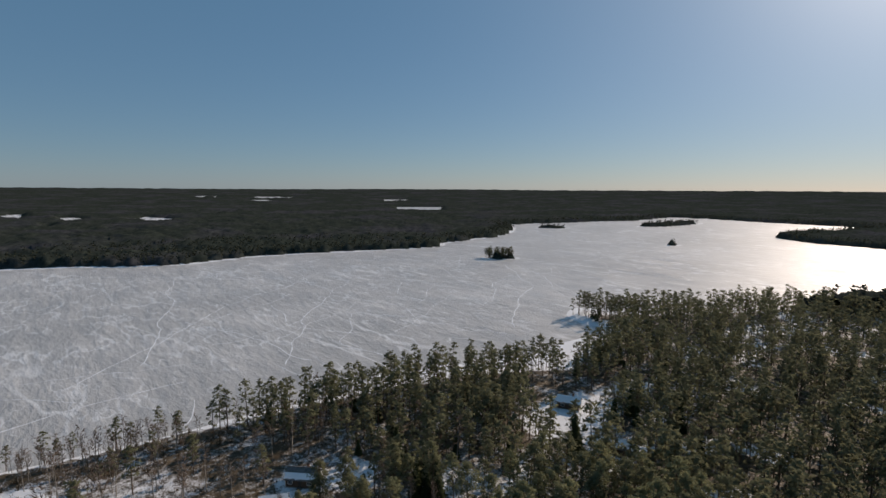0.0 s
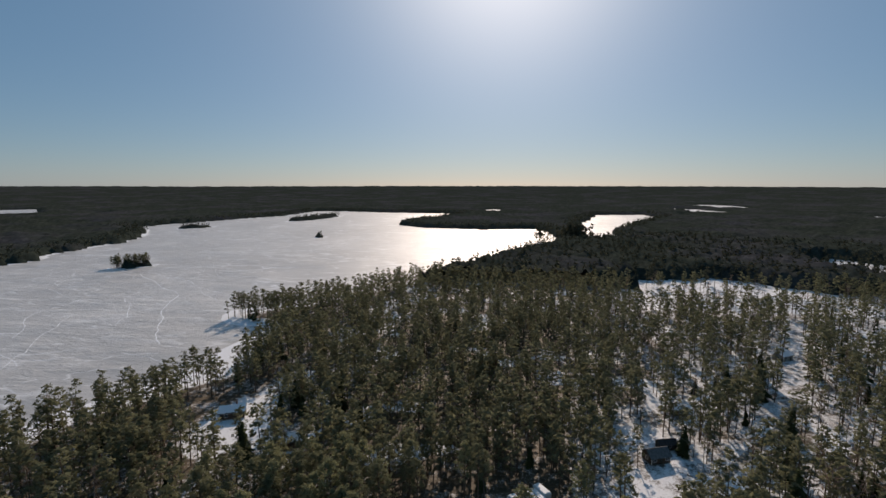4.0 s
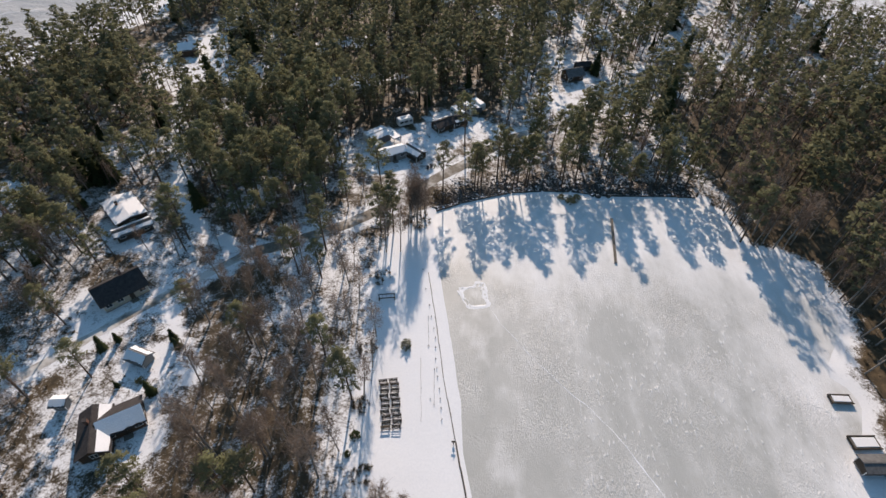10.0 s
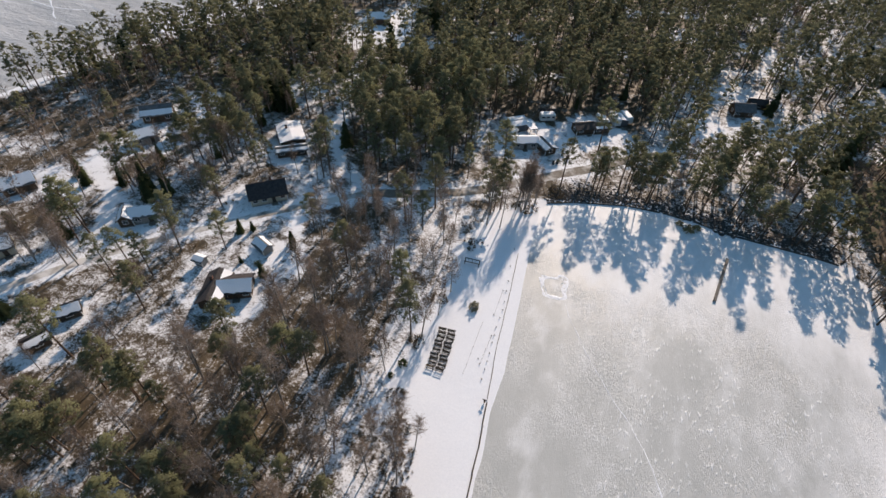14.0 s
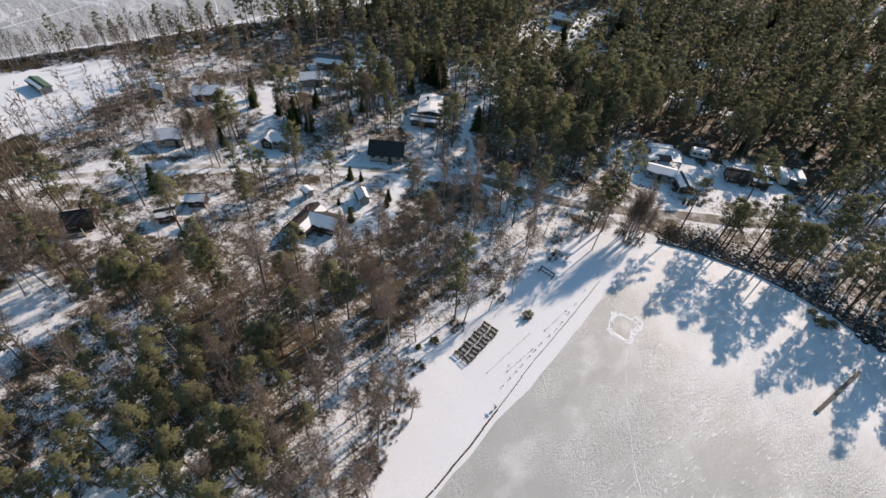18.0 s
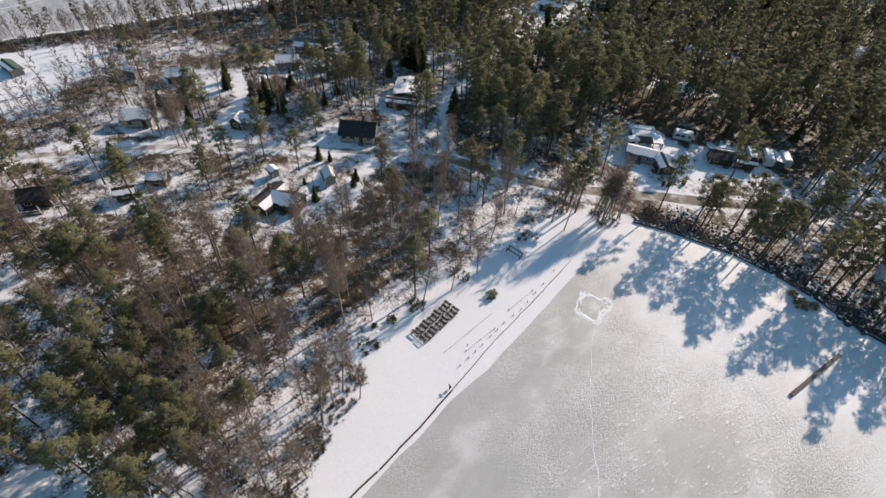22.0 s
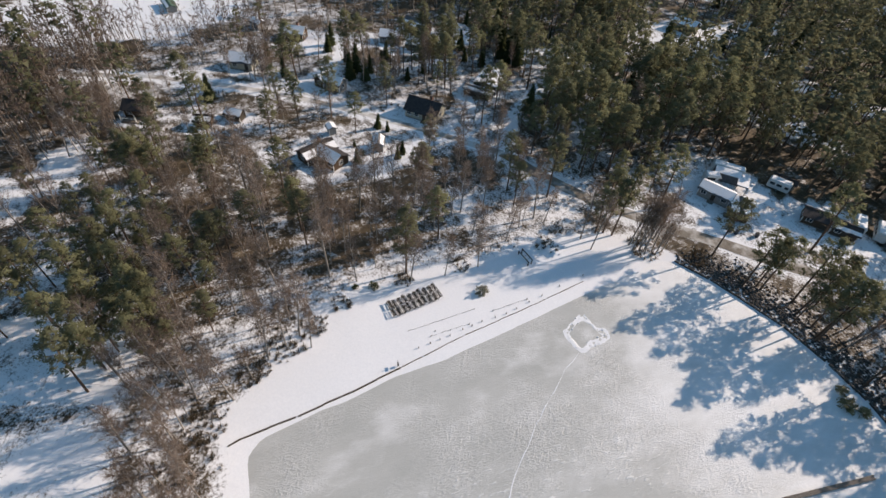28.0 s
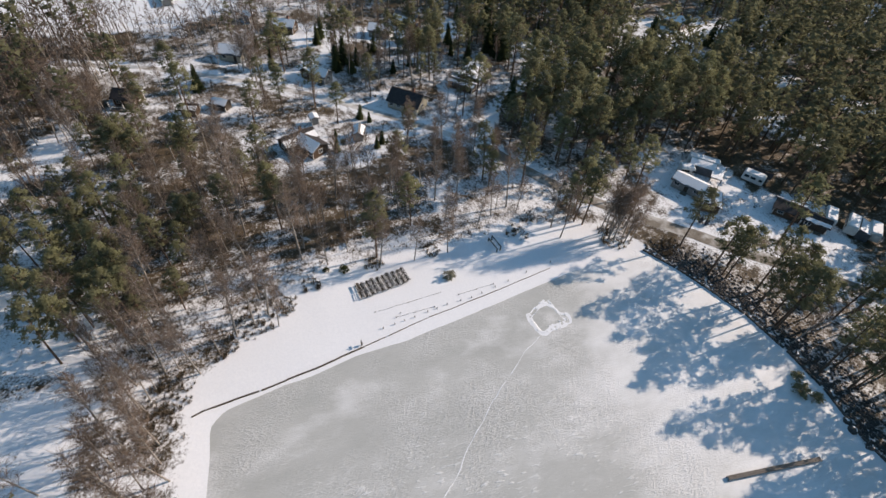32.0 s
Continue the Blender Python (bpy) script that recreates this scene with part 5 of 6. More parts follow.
def caravan(x, y, angle, L=6.2, label="white caravan with snow on its roof", awning=False, tone=None):
    """A touring caravan: rounded shell, window band, wheels, drawbar."""
    e = empty("caravan", pose(x, y, z_at(x, y), 0, 0, angle), label, "caravan", "caravans on the campsite")
    bm = bmesh.new()
    box(bm, -L / 2, -1.15, 0.45, L / 2, 1.15, 2.55, bevel=0.22)
    shell = part("shell", bm, tone or VAN_WHITE, e)
    for k in range(3):
        u = (k - 1) * L * 0.3
        for sy in (-1, 1):
            part("window", boxes((u - 0.55, sy * 1.14, 1.45, u + 0.55, sy * 1.17, 2.05), bevel=0.01), GLASS, shell)
    part("front_window", boxes((L / 2 - 0.02, -0.8, 1.4, L / 2 + 0.02, 0.8, 2.05), bevel=0.005), GLASS, shell)
    part("door", boxes((L * 0.12, -1.18, 0.6, L * 0.12 + 0.65, -1.14, 2.3), bevel=0.01), VAN_WHITE, shell)
    part("roof_hatch", boxes((-0.35, -0.3, 2.55, 0.35, 0.3, 2.62)), VAN_WHITE, shell)
    part("snow", boxes((-L / 2 + 0.25, -0.95, 2.54, L / 2 - 0.3, 0.95, 2.7), bevel=0.07), SNOW_ROOF, e, "lying snow")
    for sy in (-1, 1):
        bm = bmesh.new()
        bmesh.ops.create_cone(bm, cap_ends=True, segments=14, radius1=0.33, radius2=0.33, depth=0.2, matrix=Matrix.Translation((0, sy * 1.0, 0.33)) @ Matrix.Rotation(radians(90), 4, "X"))
        w = part("wheel", bm, RUBBER, e)
        bm = bmesh.new()
        bmesh.ops.create_cone(bm, cap_ends=True, segments=12, radius1=0.19, radius2=0.17, depth=0.06, matrix=Matrix.Translation((0, sy * 1.11, 0.33)) @ Matrix.Rotation(radians(90), 4, "X"))
        part("rim", bm, STONE, w)
    part("drawbar", boxes((L / 2, -0.06, 0.42, L / 2 + 1.1, 0.06, 0.52)), RUBBER, e)
    if awning:
        bm = bmesh.new()
        v = [bm.verts.new(p) for p in ((-L * 0.42, -1.18, 0.0), (L * 0.42, -1.18, 0.0), (L * 0.42, -3.6, 0.0), (-L * 0.42, -3.6, 0.0), (-L * 0.42, -1.18, 2.4), (L * 0.42, -1.18, 2.4), (L * 0.42, -3.6, 1.9), (-L * 0.42, -3.6, 1.9))]
        for q in ((0, 1, 5, 4), (1, 2, 6, 5), (2, 3, 7, 6), (3, 0, 4, 7), (4, 5, 6, 7), (3, 2, 1, 0)):
            bm.faces.new([v[i] for i in q])
        bmesh.ops.recalc_face_normals(bm, faces=bm.faces)
        a = part("awning", bm, VAN_DARK, e, "dark canvas awning")
        bm = bmesh.new()
        v = [bm.verts.new(p) for p in ((-L * 0.40, -1.3, 2.40), (L * 0.40, -1.3, 2.40), (L * 0.40, -3.4, 1.96), (-L * 0.40, -3.4, 1.96), (-L * 0.40, -1.3, 2.5), (L * 0.40, -1.3, 2.5), (L * 0.40, -3.4, 2.06), (-L * 0.40, -3.4, 2.06))]
        for q in ((0, 1, 5, 4), (1, 2, 6, 5), (2, 3, 7, 6), (3, 0, 4, 7), (4, 5, 6, 7), (3, 2, 1, 0)):
            bm.faces.new([v[i] for i in q])
        bmesh.ops.recalc_face_normals(bm, faces=bm.faces)
        part("awning_snow", bm, SNOW_ROOF, a, "lying snow")
    return e


def build_houses():
    c = cottage
    c("cottage", -65.6, 58.6, 8.6, 6.2, 45, PALE_WALL, DARK_ROOF, "pale yellow cottage with a bare dark felt roof in snow", 2.4, 4.5, (0, 0), True, 4)
    c("cottage", -75.6, 82.0, 9.4, 6.8, 135, BROWN_WALL, GREY_ROOF, "brown cottage under a flat bright white snow roof", 2.6, 3.15, (1, 1), True, 3)
    c("cottage", -71.3, 76.4, 7.8, 2.8, 40, BROWN_WALL, GREY_ROOF, "low brown outbuilding with a half snowy grey roof", 2.0, 2.5, (0.5, 0.6), False, 3)
    c("shed", -54.5, 42.8, 3.4, 2.4, -18, GREY_WALL, GREY_ROOF, "small grey garden hut with a snowy roof", 2.0, 2.8, (1, 0.6), False, 1)
    c("shed", -63.8, 33.6, 1.9, 1.7, 5, GREY_WALL, GREY_ROOF, "tiny shed with a flat snow cap", 1.9, 2.25, (1, 1), False, 1)
    joined(c("cottage", -55.0, 28.4, 7.8, 4.4, 113, BROWN_WALL, DARK_ROOF, "brown L-shaped cottage with snow patches on its dark roofs", 2.2, 3.5, (0.62, 0.0), True, 3),
           c("cottage", -51.9, 31.0, 6.2, 4.6, 32, BROWN_WALL, DARK_ROOF, "brown cottage wing", 2.2, 3.4, (1, 0), False, 3))
    c("cottage", -85.4, 39.2, 5.4, 3.4, 40, GREY_WALL, GREY_ROOF, "grey cottage with snow on its roof among trees", 2.4, 3.8, (1, 1), False, 2)
    c("cottage", -88.2, 36.6, 4.0, 3.0, 130, BROWN_WALL, GREY_ROOF, "brown cottage wing with a snowy gable roof", 2.3, 3.5, (1, 0.7), False, 2)
    c("cottage", -117, 74, 8.0, 5.4, 42, BROWN_WALL, GREY_ROOF, "dark brown house with a half bare roof near the lake", 2.6, 4.4, (0.45, 0.3), True, 3)
    c("cottage", -111, 63, 6.5, 4.4, 60, GREY_WALL, GREY_ROOF, "grey cottage with white roof", 2.4, 3.8, (1, 1), False, 2)
    c("shed", -104, 69, 5.2, 3.6, 60, GREY_WALL, GREY_ROOF, "grey woodshed with snow on its roof", 2.1, 3.0, (1, 1), False, 1)
    c("cottage", -121, 34, 6.8, 4.4, 60, BROWN_WALL, GREY_ROOF, "brown cottage under snow by the open field", 2.4, 3.9, (1, 1), True, 2)
    c("cottage", -104.5, 17, 6.6, 4.8, 62, PALE_WALL, GREY_ROOF, "pale cottage with a white snow roof", 2.4, 4.0, (1, 1), False, 2)
    c("cottage", -85, -9.5, 5.6, 4.2, 65, BROWN_WALL, DARK_ROOF, "brown wooden cottage with a dark roof and porch", 2.4, 3.8, (0, 0.4), True, 2, porch=True)
    c("shed", -75.5, 5, 3.6, 2.8, 70, BROWN_WALL, DARK_ROOF, "brown wooden shed with some roof snow", 2.0, 2.8, (0.6, 0), False, 1)
    c("shed", -76.5, 12.3, 3.8, 2.8, 55, DARK_TIMBER, DARK_ROOF, "dark tarred woodshed in the snow", 1.9, 2.7, (1, 0), False, 1)
    c("shed", -153, -2.5, 8.2, 3.0, 12, GREY_WALL, GREEN_TARP, "long low shed with a green roof on the field", 1.7, 2.3, (0.5, 0), False, 1)
    c("shed", -131, 24, 4.0, 3.0, 30, GREY_WALL, GREY_ROOF, "small grey hut with snowy roof", 2.0, 2.8, (1, 1), False, 1)
    # campsite
    joined(c("reception_cabin", -14.8, 110.6, 6.8, 3.8, 28, GREY_WALL, GREY_ROOF, "long grey camp cabin and wing with thick snow on the roofs", 2.2, 3.0, (1, 1), False, 3),
           c("reception_cabin", -8.6, 111.4, 5.4, 3.6, -42, BROWN_WALL, GREY_ROOF, "brown camp cabin wing", 2.1, 2.8, (0.7, 0.8), False, 2))
    caravan(-20.6, 119.2, 43, 7.2, "long grey caravan with snow along its roof", True)
    e = empty("camp_shelter", pose(-15.6, 119.0, z_at(-15.6, 119.0), 0, 0, 40), "flat open shelter with a snow-covered roof", "shelter")
    part("roof", boxes((-1.3, -2.9, 2.0, 1.3, 2.9, 2.12)), GREY_ROOF, e)
    part("snow", boxes((-1.25, -2.85, 2.122, 1.25, 2.85, 2.26), bevel=0.05), SNOW_ROOF, e, "lying snow")
    for u in (-1.15, 1.15):
        for w in (-2.7, 2.7):
            part("post", boxes((u - 0.06, w - 0.06, -0.5, u + 0.06, w + 0.06, 2.0)), TIMBER, e)
    for x, y, t in ((-4.6, 105.8, 10), (-3.7, 106.6, 25), (-1.6, 110.2, 60)):
        waste_bin(x, y, t)
    caravan(-19.4, 113.2, 62, 3.4, "small rounded white caravan with a cap of snow")
    caravan(-12.6, 127.6, 30, 4.8, "short white caravan beside a dark awning", False)
    c("shed", -13.4, 130.2, 4.6, 2.0, 30, DARK_TIMBER, DARK_ROOF, "dark lean-to hut behind the caravan", 1.9, 2.4, (0, 0), False, 1)
    c("shed", -1.0, 126.4, 5.6, 4.0, 36, BROWN_WALL, DARK_ROOF, "dark brown service hut with a mostly bare roof", 2.2, 3.0, (0.0, 0.4), False, 2)
    c("shed", 3.6, 129.2, 5.0, 3.6, 36, DARK_TIMBER, DARK_ROOF, "dark service hut with a patch of snow on its roof", 2.0, 2.7, (0.35, 0.0), False, 2)
    caravan(3.6, 133.6, 126, 5.6, "white caravan with snow on its roof among pines")
    caravan(6.9, 136.4, 122, 5.6, "white caravan with a snow cap", True)
    caravan(10.0, 139.2, 126, 5.2, "white caravan under lying snow at the forest edge")
    c("cottage", 44, 162, 6.2, 4.6, 22, BROWN_WALL, GREY_ROOF, "brown cottage with a bare grey roof in a forest clearing", 2.4, 3.9, (0, 0.5), False, 3)
    c("shed", 48.8, 169.2, 5.2, 3.2, 15, DARK_TIMBER, DARK_ROOF, "dark shed at the edge of a clearing", 2.1, 3.0, (0, 0), False, 1)
    c("cottage", -68, 153, 7.4, 5.0, 30, BROWN_WALL, GREY_ROOF, "cottage with snowy roof deep in the pines", 2.4, 3.8, (1, 1), False, 2)
    c("cottage", -95, 169, 8.0, 5.4, 25, BROWN_WALL, GREY_ROOF, "brown house with snowy roof by the lake", 2.5, 4.0, (1, 0.6), True, 2)
    c("cottage", -84, 190, 7.0, 5.0, 25, BROWN_WALL, GREY_ROOF, "brown lakeside cottage with snowy roof", 2.5, 4.0, (1, 1), False, 2)
    c("shed", 60, 195, 5.0, 3.6, 10, BROWN_WALL, GREY_ROOF, "small hut with snow in the open pine wood", 2.1, 3.0, (1, 1), False, 1)
    c("cottage", 126, 262, 7.5, 5.0, 35, GREY_WALL, GREY_ROOF, "grey cottage beside the snowy forest track", 2.4, 3.8, (1, 1), False, 2)


def waste_bin(x, y, turn):
    e = empty("waste_bin", pose(x, y, z_at(x, y), 0, 0, turn), "dark plastic wheeled bin standing in the snowy yard", "bin", "bins at the campsite")
    bm = bmesh.new()
    box(bm, -0.32, -0.36, 0.12, 0.32, 0.36, 1.0, bevel=0.05)
    body = part("body", bm, CAR_BLUE, e)
    part("lid", boxes((-0.35, -0.4, 1.004, 0.35, 0.4, 1.08), bevel=0.02), RUBBER, e)
    for sx in (-1, 1):
        bm = bmesh.new()
        bmesh.ops.create_cone(bm, cap_ends=True, segments=10, radius1=0.12, radius2=0.12, depth=0.06, matrix=Matrix.Translation((sx * 0.36, 0.3, 0.1)) @ Matrix.Rotation(radians(90), 4, "Y"))
        part("wheel", bm, RUBBER, e)
    part("foot", boxes((-0.25, -0.34, -0.2, 0.25, -0.28, 0.14)), RUBBER, e)


# ---- things of the beach and the pond ----


def picnic_table(x, y, angle):
    e = empty("picnic_table", pose(x, y, z_at(x, y), 0, 0, angle), "weathered picnic table stacked close in a row", "table", "stacked picnic tables")
    for k in range(3):
        part("board", boxes((-0.8, -0.2 + k * 0.14, 0.70, 0.8, -0.2 + k * 0.14 + 0.12, 0.745)), DARK_TIMBER, e)
    for sy in (-1, 1):
        part("bench", boxes((-0.85, sy * 0.33 - 0.05, 0.42, 0.85, sy * 0.33 + 0.05, 0.46)), DARK_TIMBER, e)
    for sx in (-1, 1):
        part("leg_frame", boxes((sx * 0.6 - 0.04, -0.40, 0.36, sx * 0.6 + 0.04, 0.40, 0.42), (sx * 0.6 - 0.035, -0.38, -0.1, sx * 0.6 + 0.035, -0.30, 0.7), (sx * 0.6 - 0.035, 0.30, -0.1, sx * 0.6 + 0.035, 0.38, 0.7)), DARK_TIMBER, e)
    return e


def round_bush(x, y, r, label, mat, seed):
    rng = np.random.RandomState(seed)
    v, f = [], []
    for _ in range(46):
        d = rng.normal(size=3)
        d /= np.linalg.norm(d)
        d[2] = abs(d[2]) * 1.5
        leafy(rng, v, f, d * r * rng.uniform(0.5, 0.95) * (1, 1, 1.1), r * 0.3, 9, 0.9, r * 0.28)
    e = empty("bush", pose(x, y, z_at(x, y)), label, "bush")
    sv, sf = [], []
    for k in range(5):
        a = k * 1.256
        tube(sv, sf, (0, 0, -0.3), (math.cos(a) * r * 0.6, math.sin(a) * r * 0.6, r * 0.8), 0.05, 0.015, 4)
    part("stem", tri_mesh("stem", np.array(sv), np.array(sf), BARK), None, e)
    part("foliage", tri_mesh("foliage", np.array(v), np.array(f), mat), None, e)


def boulder(x, y, r, seed):
    """A rounded granite boulder, snow left on its top."""
    rng = random.Random(seed)
    e = empty("boulder", pose(x, y, z_at(x, y), 0, 0, rng.uniform(0, 360)), "dark granite boulder capped with snow on the bank", "boulder", "boulders on the north bank")
    shape = [1 + rng.uniform(-0.22, 0.22) for _ in range(42)]
    for name, mat, grow, up in (("stone", DARK_STONE, 1.0, 0.0), ("snow", SNOW_ROOF, 0.72, 0.36)):
        bm = bmesh.new()
        bmesh.ops.create_icosphere(bm, subdivisions=2, radius=r * grow)
        for i, vert in enumerate(bm.verts):
            vert.co *= shape[i % 42]
            vert.co.z = vert.co.z * (0.7 if name == "stone" else 0.45) + up * r
        for q in bm.faces:
            q.smooth = name == "snow"
        part(name, bm, mat, e, "lying snow" if name == "snow" else "")


def plank_jetty(name, x0, y0, x1, y1, width, top, label, snow=0.0, piles=True):
    """A jetty of cross planks on two beams and posts."""
    L = math.hypot(x1 - x0, y1 - y0)
    e = empty(name, pose(x0, y0, 0, 0, 0, math.degrees(math.atan2(y1 - y0, x1 - x0))), label, "jetty")
    me = bpy.data.meshes.new("plank")
    bm = boxes((0, -width / 2, top - 0.05, 0.135, width / 2, top), bevel=0.008)
    bm.to_mesh(me)
    bm.free()
    me.materials.append(TIMBER)
    for k in range(int(L / 0.15)):
        p = part("plank", me, None, e)
        p.location = (k * 0.15, 0.012 * math.sin(k * 5.1), 0.004 * math.sin(k * 3.3))
    for sy in (-1, 1):
        part("beam", boxes((0, sy * width * 0.36 - 0.05, top - 0.22, L, sy * width * 0.36 + 0.05, top - 0.055)), DARK_TIMBER, e)
    if piles:
        n = max(2, int(L / 2.5))
        for k in range(n + 1):
            for sy in (-1, 1):
                bm = bmesh.new()
                bmesh.ops.create_cone(bm, cap_ends=True, segments=8, radius1=0.08, radius2=0.075, depth=top + 0.7, matrix=Matrix.Translation((L * k / n, sy * width * 0.36, top / 2 - 0.42)))
                part("pile", bm, DARK_TIMBER, e)
    if snow:
        bm = bmesh.new()
        box(bm, 0.35, -width / 2 + snow, top + 0.004, L - 0.35, width / 2 - snow, top + 0.16, bevel=0.06)
        part("snow", bm, SNOW_ROOF, e, "lying snow")
        for sy in (-1, 1):
            part("edge_rail", boxes((0, sy * (width / 2 - 0.1) - 0.09, top + 0.004, L, sy * (width / 2 - 0.1) + 0.09, top + 0.16), bevel=0.02), DARK_TIMBER, e)
        part("bumper", boxes((-0.12, -width / 2, top - 0.3, -0.004, width / 2, top + 0.1), bevel=0.02), DARK_TIMBER, e)
    return e


def build_beach():
    # two rows of tables, from the south end northwards
    a0, a1 = Vector((-8.15, 31.9)), Vector((-9.6, 41.2))
    d = (a1 - a0).normalized()
    side = Vector((d.y, -d.x))
    turn = math.degrees(math.atan2(side.y, side.x))
    first = None
    for k in range(10):
        for s in (-0.92, 0.92):
            p = a0 + d * (k * 1.0 + 0.1) + side * (s + (0.12 if k % 3 else -0.1)) + Vector((0.75, 0))
            m = pose(p.x, p.y, z_at(p.x, p.y) + 0.06, 14 + (k * 29 % 11), 0, turn + (k * 37 % 7 - 3) * 1.6)
            if first is None:
                first = picnic_table(p.x, p.y, turn)
            else:
                copy_thing(first, m)
    # low bollards with a rope along the water
    line = [(-2.6, 68.8), (-1.7, 63.1), (-0.7, 58.8), (-0.2, 55.9), (0.4, 53.0), (0.8, 50.8), (0.9, 48.6), (1.0, 46.0), (1.3, 44.0), (1.5, 42.2), (1.9, 39.7), (2.1, 37.8), (2.3, 36.0), (2.5, 33.9)]
    first = None
    for x, y in [(x - 1.35, y) for x, y in line]:
        if first is None:
            first = empty("bollard", pose(x, y, z_at(x, y)), "low dark wooden post in the snow along the shore", "post", "shore posts")
            bm = bmesh.new()
            bmesh.ops.create_cone(bm, cap_ends=True, segments=10, radius1=0.075, radius2=0.07, depth=0.6, matrix=Matrix.Translation((0, 0, 0.0)))
            part("shaft", bm, DARK_TIMBER, first)
            bm = bmesh.new()
            bmesh.ops.create_cone(bm, cap_ends=True, segments=10, radius1=0.075, radius2=0.02, depth=0.05, matrix=Matrix.Translation((0, 0, 0.326)))
            part("cap", bm, DARK_TIMBER, first)
        else:
            copy_thing(first, pose(x, y, z_at(x, y)))
    for x, y in ((-2.2, 55.8), (-1.8, 48.8), (-0.5, 43.7), (-0.3, 36.6), (-1.0, 37.6)):
        copy_thing(first, pose(x, y, z_at(x, y) - 0.1))
    # timber edging along the beach
    edge = [(-2.7, 68.1), (-0.3, 53.2), (1.3, 41.8), (3.6, 30.1), (5.2, 21.7), (6.4, 13.2), (7.1, 5.6), (7.7, 3.7)]
    e = empty("timber_edging", pose(0, 0, 0), "dark timber edging half buried in snow along the pond", "edging")
    for (ax, ay), (bx, by) in zip(edge[:-1], edge[1:]):
        n = max(1, int(math.hypot(bx - ax, by - ay) / 3.0))
        for k in range(n):
            p0 = Vector((ax + (bx - ax) * k / n, ay + (by - ay) * k / n))
            p1 = Vector((ax + (bx - ax) * (k + 1) / n, ay + (by - ay) * (k + 1) / n))
            L = (p1 - p0).length * (1, 1, 0.96, 1, 0.93)[(k * 3 + int(ay)) % 5]
            thick, up = (0.05, 0.07) if ay > 30.5 else (0.11, 0.15)
            lg = part("log", boxes((0.01, -thick, -0.25, L - 0.01, thick, up), bevel=0.015), DARK_TIMBER, e)
            zz = max(0.02, min(z_at(p0.x, p0.y), 0.2)) + 0.02 * math.sin(k * 2.3 + ay)
            lg.matrix_basis = pose(p0.x, p0.y, zz, 0, 0, math.degrees(math.atan2(p1.y - p0.y, p1.x - p0.x)) + ((k * 13) % 5 - 2) * 0.5)
    # bathing ropes left on low pegs
    for pts in (((-2.2, 55.8), (-1.8, 48.8)), ((-0.5, 43.7), (-0.3, 36.6)), ((-3.2, 45.8), (-2.4, 33.4))):
        (ax, ay), (bx, by) = pts
        e = empty("rope_line", pose(ax, ay, z_at(ax, ay)), "dark rope stretched between low pegs over the snow", "rope", "ropes on the beach")
        rv, rf = [], []
        n = 8
        path = [(t * (bx - ax) / n + 0.04 * math.sin(t * 2.2), t * (by - ay) / n, z_at(ax + t * (bx - ax) / n, ay + t * (by - ay) / n) - z_at(ax, ay) + 0.1) for t in range(n + 1)]
        for p, q in zip(path[:-1], path[1:]):
            tube(rv, rf, p, q, 0.018, 0.018, 5)
        part("rope", tri_mesh("rope", np.array(rv), np.array(rf), RUBBER), None, e)
        for p in (path[0], path[4], path[-1]):
            part("peg", boxes((p[0] - 0.04, p[1] - 0.04, p[2] - 0.4, p[0] + 0.04, p[1] + 0.04, p[2] + 0.12)), DARK_TIMBER, e)
    # mooring post at the corner of the bathing place
    e = empty("signpost", pose(3.2, 29.7, z_at(3.2, 29.7)), "short dark signpost with a cross board on the shore", "sign")
    part("pole", boxes((-0.06, -0.06, -0.4, 0.06, 0.06, 1.35), bevel=0.01), DARK_TIMBER, e)
    part("board", boxes((-0.4, 0.062, 0.85, 0.3, 0.1, 1.12), bevel=0.01), DARK_TIMBER, e)
    part("lifebuoy_box", boxes((-0.2, 0.062, 0.3, 0.2, 0.18, 0.65), bevel=0.02), DARK_TIMBER, e)
    # climbing frame in the shade
    e = empty("climbing_frame", pose(-11.1, 59.9, z_at(-11.1, 59.9), 0, 0, 8), "low dark wooden climbing frame standing in the tree shade", "play frame")
    for sy in (-1, 1):
        part("rail", boxes((-1.75, sy * 0.4 - 0.09, 0.95 + sy * 0.15, 1.75, sy * 0.4 + 0.09, 1.1 + sy * 0.15), bevel=0.02), DARK_TIMBER, e)
        for sx in (-1, 1):
            part("post", boxes((sx * 1.6 - 0.1, sy * 0.4 - 0.085, -0.35, sx * 1.6 + 0.1, sy * 0.4 + 0.085, 0.945 + sy * 0.15), bevel=0.02), DARK_TIMBER, e)
    for u in (-0.9, 0.0, 0.9):
        lv, lf = [], []
        tube(lv, lf, (u, -0.31, 0.88), (u, 0.31, 1.16), 0.03, 0.03, 6)
        part("rung", tri_mesh("rung", np.array(lv), np.array(lf), DARK_TIMBER), None, e)
    round_bush(-6.2, 48.6, 1.15, "round grey-green juniper bush alone on the snowy beach", JUNIPER, 4)
    round_bush(-13.4, 30.3, 0.95, "dark low bush at the edge of the beach", SPRUCE, 5)
    round_bush(-14.2, 27.2, 0.65, "small dark bush in snow", SPRUCE, 6)
    round_bush(-53.0, 38.6, 0.8, "small green bush between hut and cottage", NEEDLES, 7)
    round_bush(-309, 756, 2.6, "low dark bushes on a tiny islet in the lake", SHRUB, 21)
    round_bush(-304.5, 759, 2.0, "low dark bushes on a tiny islet in the lake", SHRUB, 22)
    round_bush(33.0, 94.6, 1.5, "yellow-green leafless bush at the edge of the ice", REED, 31)
